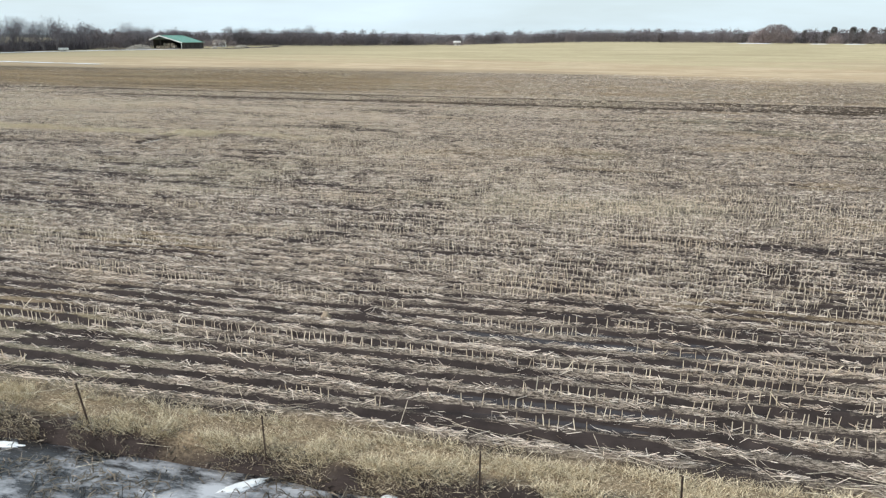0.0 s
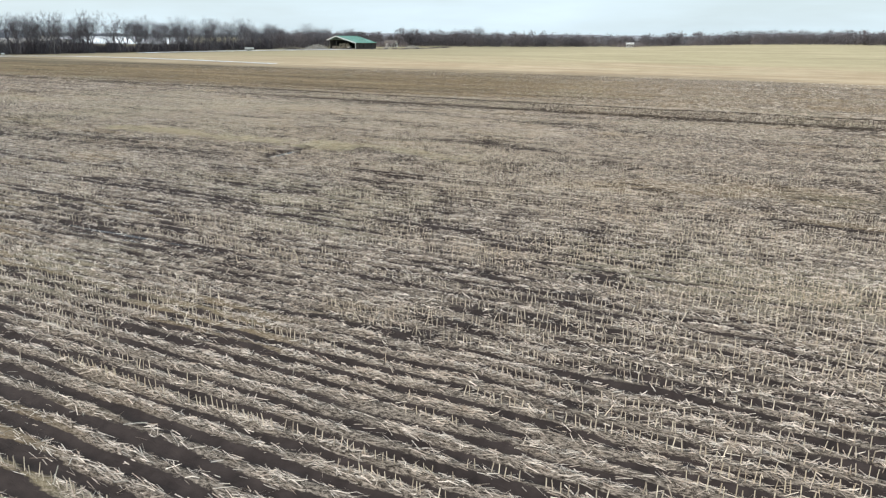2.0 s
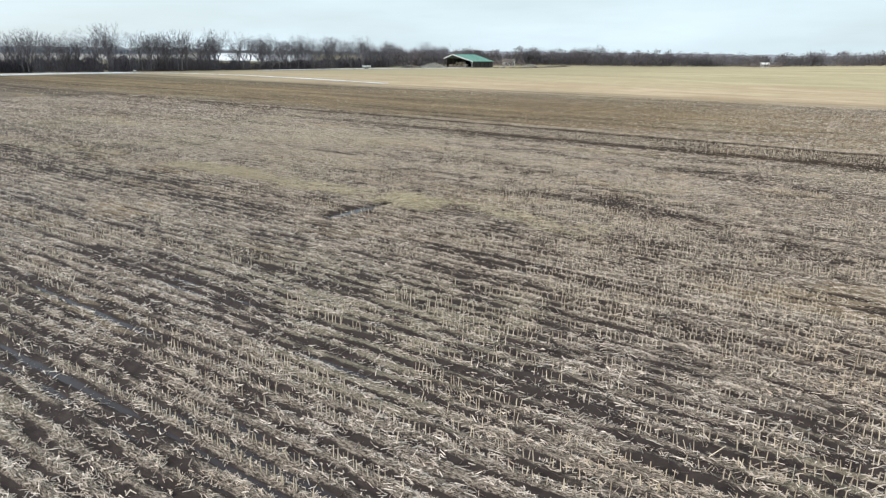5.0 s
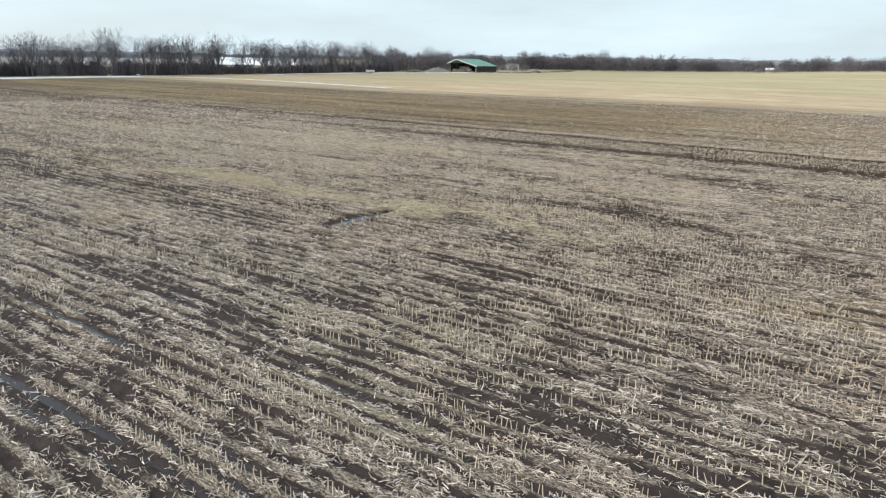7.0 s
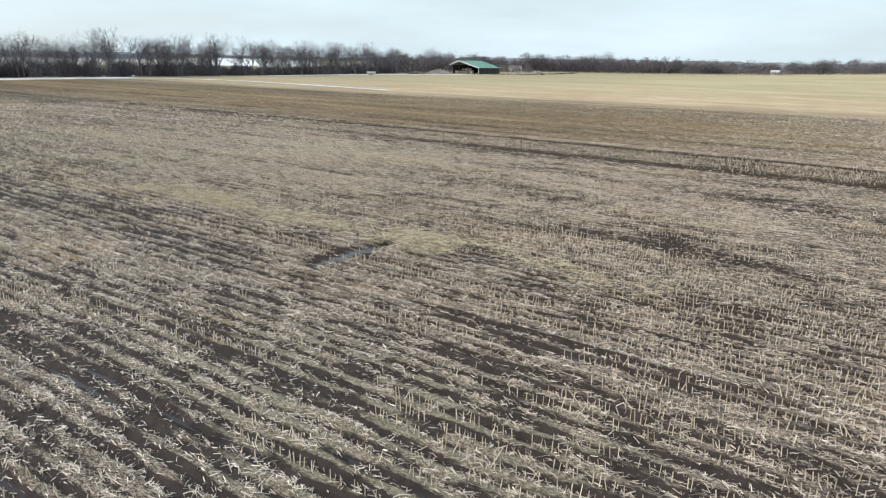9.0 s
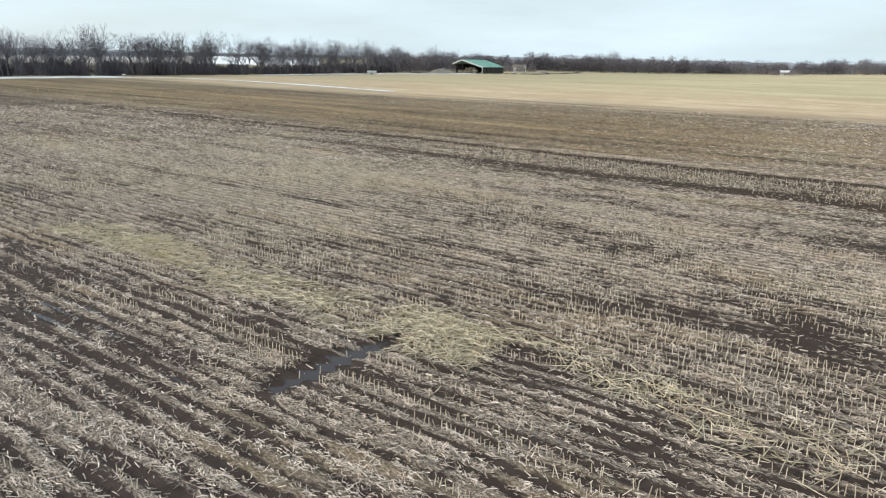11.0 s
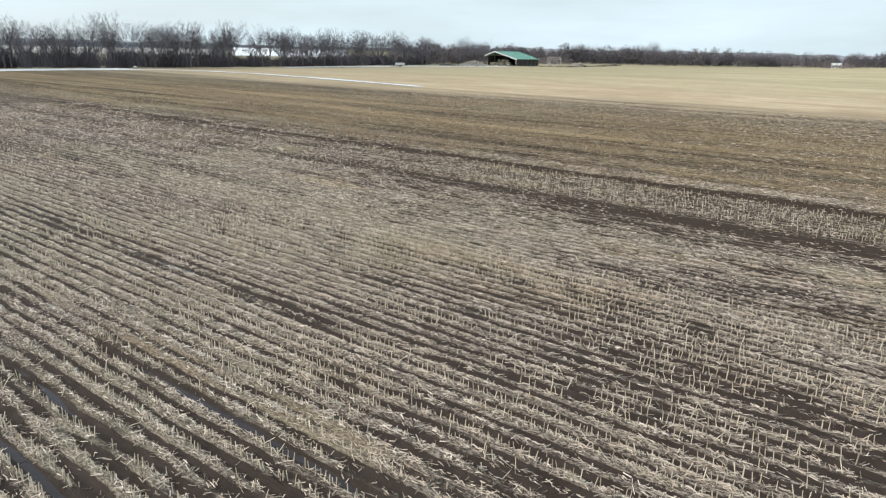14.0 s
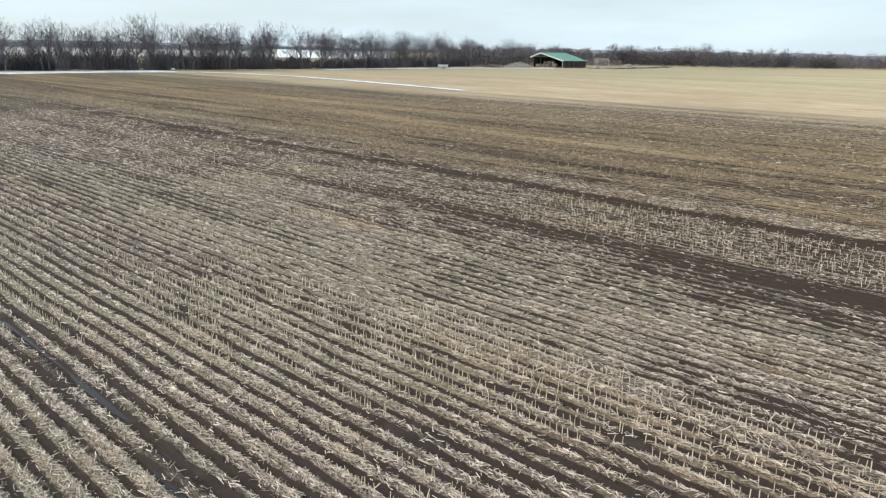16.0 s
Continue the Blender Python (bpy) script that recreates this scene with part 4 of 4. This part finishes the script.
# ---- barn ----
def barn():
    b = tagged(new("barn"), "open-sided pole barn with a green metal roof", "barn")
    b.matrix_basis = pose(-234.5, 349.0, 0)
    W, L = 20.5, 23.5
    ridge_x, hi, left, right = -14.5, 7.8, 5.6, 3.9

    def slope(name, x0, z0, x1, z1):
        bm = bmesh.new()
        n = 30
        size = math.hypot(x1 - x0, z1 - z0)
        tilt = math.degrees(math.atan2(z0 - z1, x1 - x0))
        m = pose((x0 + x1) / 2, L / 2, (z0 + z1) / 2, 0, tilt, 0)
        box(bm, (size, L + 1.2, 0.12), m)
        for k in range(n + 1):
            box(bm, (size, 0.08, 0.07), m @ pose(0, -L / 2 - 0.5 + (L + 1.0) * k / n, 0.09))
        part(name, bm, M_ROOF, b)

    slope("roof", ridge_x, hi, 0.9, right - 0.2)
    slope("roof", -W - 0.9, left - 0.2, ridge_x, hi)
    bm = bmesh.new()
    box(bm, (0.5, L + 1.3, 0.1), pose(ridge_x, L / 2, hi + 0.14))
    part("ridge_cap", bm, M_ROOF, b)
    for x0, z0, x1, z1 in ((ridge_x, hi, 0.9, right - 0.2), (-W - 0.9, left - 0.2, ridge_x, hi)):
        bm = bmesh.new()
        box(bm, (math.hypot(x1 - x0, z1 - z0), 0.08, 0.5), pose((x0 + x1) / 2, -0.66, (z0 + z1) / 2 - 0.2, 0, math.degrees(math.atan2(z0 - z1, x1 - x0)), 0))
        part("gable_trim", bm, M_PAINT, b, "pale trim board")

    def top(x):
        return hi + (x - ridge_x) / (0 - ridge_x) * (right - hi) if x > ridge_x else hi - (ridge_x - x) / (W + ridge_x) * (hi - left)

    for j in range(6):
        for x in (-W, ridge_x, -7.5, 0.0) if j == 0 else (-W, 0.0):
            bm = bmesh.new()
            h = top(x) - 0.1
            box(bm, (0.22, 0.22, h), pose(x, L * j / 5, h / 2), 0.02)
            part("post", bm, M_PAINT if (j, x) == (0, 0.0) else M_SHADED_BOARD, b)
    # panels added along the open sides to keep the interior dark
    for n in range(9):
        for x, gap in ((-0.16, 2.45), (-W + 0.16, 2.45)):
            bm = bmesh.new()
            h = top(x) - 0.5
            box(bm, (0.05, gap, h), pose(x, 1.4 + gap / 2 + n * (gap + 0.01), h / 2))
            part("shade_panel", bm, M_SHADED_BOARD, b)
    for x in (-W, 0.0):
        bm = bmesh.new()
        box(bm, (0.15, L, 0.35), pose(x, L / 2, top(x) - 0.35))
        part("beam", bm, M_WOOD, b)
    bm = bmesh.new()
    box(bm, (W, 0.12, left - 0.6), pose(-W / 2, L - 0.2, (left - 0.6) / 2))
    part("back_wall", bm, M_SHADED_BOARD, b)
    return b


barn()


def round_bale():
    bale = tagged(new("hay_bale"), "round hay bale stored under the barn roof", "hay bale", "hay bales in the barn")
    bm = bmesh.new()
    made = bmesh.ops.create_cone(bm, cap_ends=True, segments=20, radius1=0.85, radius2=0.85, depth=1.5, matrix=pose(0, 0, 0.84, 90, 0, 0))
    bmesh.ops.bevel(bm, geom=[e for e in bm.edges if abs(e.verts[0].co.y - e.verts[1].co.y) < 1e-4], offset=0.12, segments=2, affect="EDGES")
    part("roll", bm, M_BALE, bale)
    bm = bmesh.new()
    for y in (-0.5, 0, 0.5):
        bmesh.ops.create_cone(bm, cap_ends=False, segments=20, radius1=0.86, radius2=0.86, depth=0.05, matrix=pose(0, y, 0.84, 90, 0, 0))
    part("twine", bm, M_PAINT, bale, "pale twine")
    return bale


bale = round_bale()
bale.matrix_basis = pose(-252.5, 351, 0)
for n in range(11):
    copy_thing(bale, pose(-250.5 + 1.9 * (n % 6) + (0.9 if n > 5 else 0), 351 + 0.4 * (n % 3), 1.62 if n > 6 else 0, 0, 0, 5 * n))


# ---- small things round the field and the barn ----
def lump(name, x, y, size, seed, mat, label, category):
    bm = bmesh.new()
    bmesh.ops.create_icosphere(bm, subdivisions=3, radius=1.0)
    for v in bm.verts:
        k = 0.75 + 0.5 * noise.noise(v.co * 1.3 + Vector((seed, 0, 0))) + 0.12 * noise.noise(v.co * 5 + Vector((0, seed, 0)))
        v.co = Vector((v.co.x * size[0] * k, v.co.y * size[1] * k, (v.co.z * k + 0.6) * size[2]))
    for f in bm.faces:
        f.smooth = True
    ob = part(name, bm, mat, None)
    ob.matrix_basis = pose(x, y, float(land(x, y)) - 0.03, 0, 0, 40 * seed)
    return tagged(ob, label, category)


M_STONE = plain("pale_stone", (0.42, 0.35, 0.27), (0.62, 0.54, 0.43), 9.0)
M_CLOD = plain("dry_clod", (0.22, 0.16, 0.11), (0.46, 0.37, 0.27), 11.0)
lump("field_stone", -12.6, 15.6, (0.20, 0.17, 0.13), 2, M_STONE, "pale rounded stone lying among the corn stubble", "stone")
lump("root_clod", 16.2, -26.0, (0.15, 0.13, 0.20), 5, M_CLOD, "upturned tan corn root clod standing in a row", "clod")


def wheel(parent, x, y, r):
    bm = bmesh.new()
    bmesh.ops.create_cone(bm, cap_ends=True, segments=18, radius1=r, radius2=r, depth=0.22, matrix=pose(x, y, r, 90, 0, 0))
    tyre = part("wheel", bm, M_DARK, parent)
    bm = bmesh.new()
    bmesh.ops.create_cone(bm, cap_ends=True, segments=14, radius1=r * 0.55, radius2=r * 0.55, depth=0.25, matrix=pose(x, y, r, 90, 0, 0))
    part("rim", bm, M_PAINT, tyre)


M_DARK = plain("dark_rubber", (0.02, 0.02, 0.02), (0.05, 0.05, 0.05), 6.0)


def trailer():
    t = tagged(new("stock_trailer"), "white farm trailer parked at the edge of the wood", "trailer")
    t.matrix_basis = pose(-236.5, 254.5, 0.1, 0, 0, 38)
    bm = bmesh.new()
    box(bm, (4.4, 1.7, 1.0), pose(0, 0, 1.15), 0.06)
    part("body", bm, M_PAINT, t)
    for x in (-1.4, 0.0, 1.4):
        bm = bmesh.new()
        box(bm, (0.08, 1.76, 1.06), pose(x, 0, 1.15))
        part("rib", bm, M_WOOD, t)
    bm = bmesh.new()
    box(bm, (1.6, 0.1, 0.1), pose(2.9, 0, 0.55))
    part("drawbar", bm, M_DARK, t)
    for x, y in ((-0.6, -0.9), (0.5, -0.9), (-0.6, 0.9), (0.5, 0.9)):
        wheel(t, x, y, 0.36)
    return t


def tank():
    t = tagged(new("fuel_tank"), "small white tank on legs before the bare trees", "tank")
    t.matrix_basis = pose(-235.5, 126.0, 0.05, 0, 0, 60) @ Matrix.Scale(0.6, 4)
    bm = bmesh.new()
    bmesh.ops.create_cone(bm, cap_ends=True, segments=20, radius1=0.45, radius2=0.45, depth=1.9, matrix=pose(0, 0, 0.75, 0, 90, 0))
    bmesh.ops.bevel(bm, geom=[e for e in bm.edges if abs(e.verts[0].co.x - e.verts[1].co.x) < 1e-4], offset=0.12, segments=3, affect="EDGES")
    part("vessel", bm, M_PAINT, t)
    for x in (-0.6, 0.6):
        bm = bmesh.new()
        box(bm, (0.12, 0.7, 0.4), pose(x, 0, 0.2))
        part("leg", bm, M_DARK, t)
    return t


trailer()
tank()


def debris(name, x, y, rx, ry, h, count, mat, label, seed):
    """A low heap of broken limbs and boards."""
    r = np.random.default_rng(seed)
    a = r.uniform(0, 2 * np.pi, count)
    k = np.sqrt(r.random(count))
    px, py = x + rx * k * np.cos(a), y + ry * k * np.sin(a)
    z = h * (1 - k**2) * r.random(count) + 0.15
    yaw, dip, size = r.uniform(0, 2 * np.pi, count), r.normal(0, 0.35, count), r.uniform(0.6, 2.2, count)
    d = np.stack([np.cos(yaw) * np.cos(dip), np.sin(yaw) * np.cos(dip), np.sin(dip)], 1) * size[:, None] / 2
    c = np.stack([px, py, z], 1)
    rad = r.uniform(0.06, 0.2, count)
    me = raw_mesh(name, *prisms(c - d, c + d, rad, rad * 0.7, 4))
    return tagged(put_mesh(name, me, mat), label, "debris", kind="stuff")


M_PALE = plain("bleached_wood", (0.28, 0.25, 0.21), (0.58, 0.54, 0.48), 1.5)
debris("brush_pile", -240.0, 316, 4.5, 10.0, 2.8, 420, M_PALE, "pile of bleached broken limbs beside the barn", 3)
debris("brush_pile", -249.5, 305, 2.5, 5.0, 1.3, 140, M_WOOD, "low grey heap of broken limbs at the wood edge", 4)
debris("rubble_pile", -236.0, 424, 3.0, 8.0, 1.8, 200, M_PALE, "low pile of pale rubble beyond the barn", 5)
debris("board_stack", -226.0, 371, 1.2, 3.0, 0.9, 50, M_PALE, "short stack of pale boards beside the barn", 6)
ribbon("snow_strip", [(-235, 185), (-238, 215), (-240, 245), (-238, 280), (-234, 305), (-231, 338)], 8.0, 0.10, M_SNOW, "strip of old snow along the foot of the wood", "snow")
for x, y, rx in ((124, 598, 7), (134, 596, 9), (176, 588, 6), (201, 583, 8)):
    snow_patch(x, y, rx, 5.0, -10, "long bank of old snow before the far woods", 0.35, "snow banks before the far woods")


def implement():
    """A farm machine parked under the roof."""
    t = tagged(new("farm_implement"), "dusty pale farm machine parked under the barn roof", "farm machine")
    t.matrix_basis = pose(-242.0, 352.0, 0)
    bm = bmesh.new()
    box(bm, (3.2, 2.0, 1.3), pose(0, 0, 1.3), 0.12)
    box(bm, (1.4, 1.6, 1.0), pose(-0.7, 0, 2.4), 0.1)
    part("body", bm, M_PALE, t)
    bm = bmesh.new()
    box(bm, (2.2, 0.25, 0.25), pose(2.5, 0, 0.7))
    part("boom", bm, M_DARK, t)
    for x, y in ((-1.1, -1.1), (1.1, -1.1), (-1.1, 1.1), (1.1, 1.1)):
        wheel(t, x, y, 0.6)
    return t


implement()


def house(name, x, y, turn, size, label, roofed):
    h = tagged(new(name), label, "house")
    h.matrix_basis = pose(x, y, float(land(x, y)), 0, 0, turn)
    w, d, tall = size
    bm = bmesh.new()
    box(bm, (w, d, tall), pose(0, 0, tall / 2))
    part("wall", bm, M_PAINT, h)
    bm = bmesh.new()
    v = [bm.verts.new(p) for p in ((-w / 2 - 0.4, -d / 2 - 0.4, tall), (w / 2 + 0.4, -d / 2 - 0.4, tall), (w / 2 + 0.4, d / 2 + 0.4, tall), (-w / 2 - 0.4, d / 2 + 0.4, tall),
                                   (-w / 2 - 0.4, 0, tall + d * 0.35), (w / 2 + 0.4, 0, tall + d * 0.35))]
    for ids in ((0, 1, 5, 4), (2, 3, 4, 5), (0, 4, 3), (1, 2, 5), (0, 3, 2, 1)):
        bm.faces.new([v[i] for i in ids])
    part("roof", bm, roofed, h)
    for k in range(3):
        bm = bmesh.new()
        box(bm, (0.9, 0.08, 1.3), pose(-w / 3 + k * w / 3, -d / 2 - 0.02, tall * 0.55))
        part("window", bm, M_DARK, h)
    return h


house("farmhouse", -263, 440, 50, (8, 5.5, 3.0), "white farmhouse half hidden behind bare trees", M_WOOD)
house("shed", -119, 597, 15, (6, 4, 2.4), "small white shed before the far woods", M_PAINT)


def cedar(seed, tall):
    t = tagged(new("cedar_tree"), "dark green cedar tree among bare woods", "tree", "cedars in the far woods")
    bm = bmesh.new()
    bmesh.ops.create_cone(bm, cap_ends=True, segments=7, radius1=0.25, radius2=0.06, depth=tall * 0.9, matrix=pose(0, 0, tall * 0.45))
    part("trunk", bm, M_BARK, t)
    r = np.random.default_rng(seed)
    n = 520
    f = r.random(n) ** 0.8
    wide = 0.2 + tall * 0.24 * np.clip(1.02 - f, 0.02, 1) ** 0.38 * (0.45 + 0.9 * vnoise(np.round(f * 7), r.integers(0, 5, n) * 1.7 + seed, 2))
    a = r.uniform(0, 2 * np.pi, n)
    c = np.stack([wide * np.cos(a), wide * np.sin(a), 0.3 + f * (tall - 0.5)], 1)
    v, q = strips(c, a + r.normal(0, 0.5, n), r.uniform(0.7, 1.8, n), r.uniform(0.35, 0.8, n), r.uniform(0.1, 0.4, n), r.normal(0, 0.6, n), r.normal(0.5, 0.4, n))
    put_mesh("crown", raw_mesh("crown", v, q), M_CEDAR, t, "dense dark evergreen foliage")
    return t


CEDARS = [cedar(s, h) for s, h in ((1, 11), (2, 14), (3, 8))]
SPOTS = [(131, 644, 2), (178, 634, 0), (187, 632, 2), (195, 636, 0), (201, 634, 1), (208, 630, 2), (214, 628, 1), (221, 625, 0), (228, 622, 1), (238, 620, 1), (60, 657, 2)]
used = set()
for x, y, k in SPOTS:
    m = pose(x, y + 14, float(land(x, y + 14)), 0, 0, (x * 37) % 360)
    if k in used:
        copy_thing(CEDARS[k], m)
    else:
        CEDARS[k].matrix_basis = m
        used.add(k)
thicket("round_thicket", [(152, 632, 30, 17, 5000), (140, 634, 18, 13, 1500), (197, 626, 13, 9, 900), (-119, 585, 16, 4.2, 900), (-110, 586, 12, 4.0, 600), (-254, 424, 9, 6.0, 900), (-247, 431, 8, 5.0, 700), (-262, 423, 8, 5.5, 700)], plain("mauve_twigs", (0.14, 0.115, 0.118), (0.28, 0.235, 0.232), 0.08, bump=0), "large rounded thicket of bare mauve-brown twigs", "brush", 1.6)
tree_line(EAST[1:], 24.0, 20, 0.85)
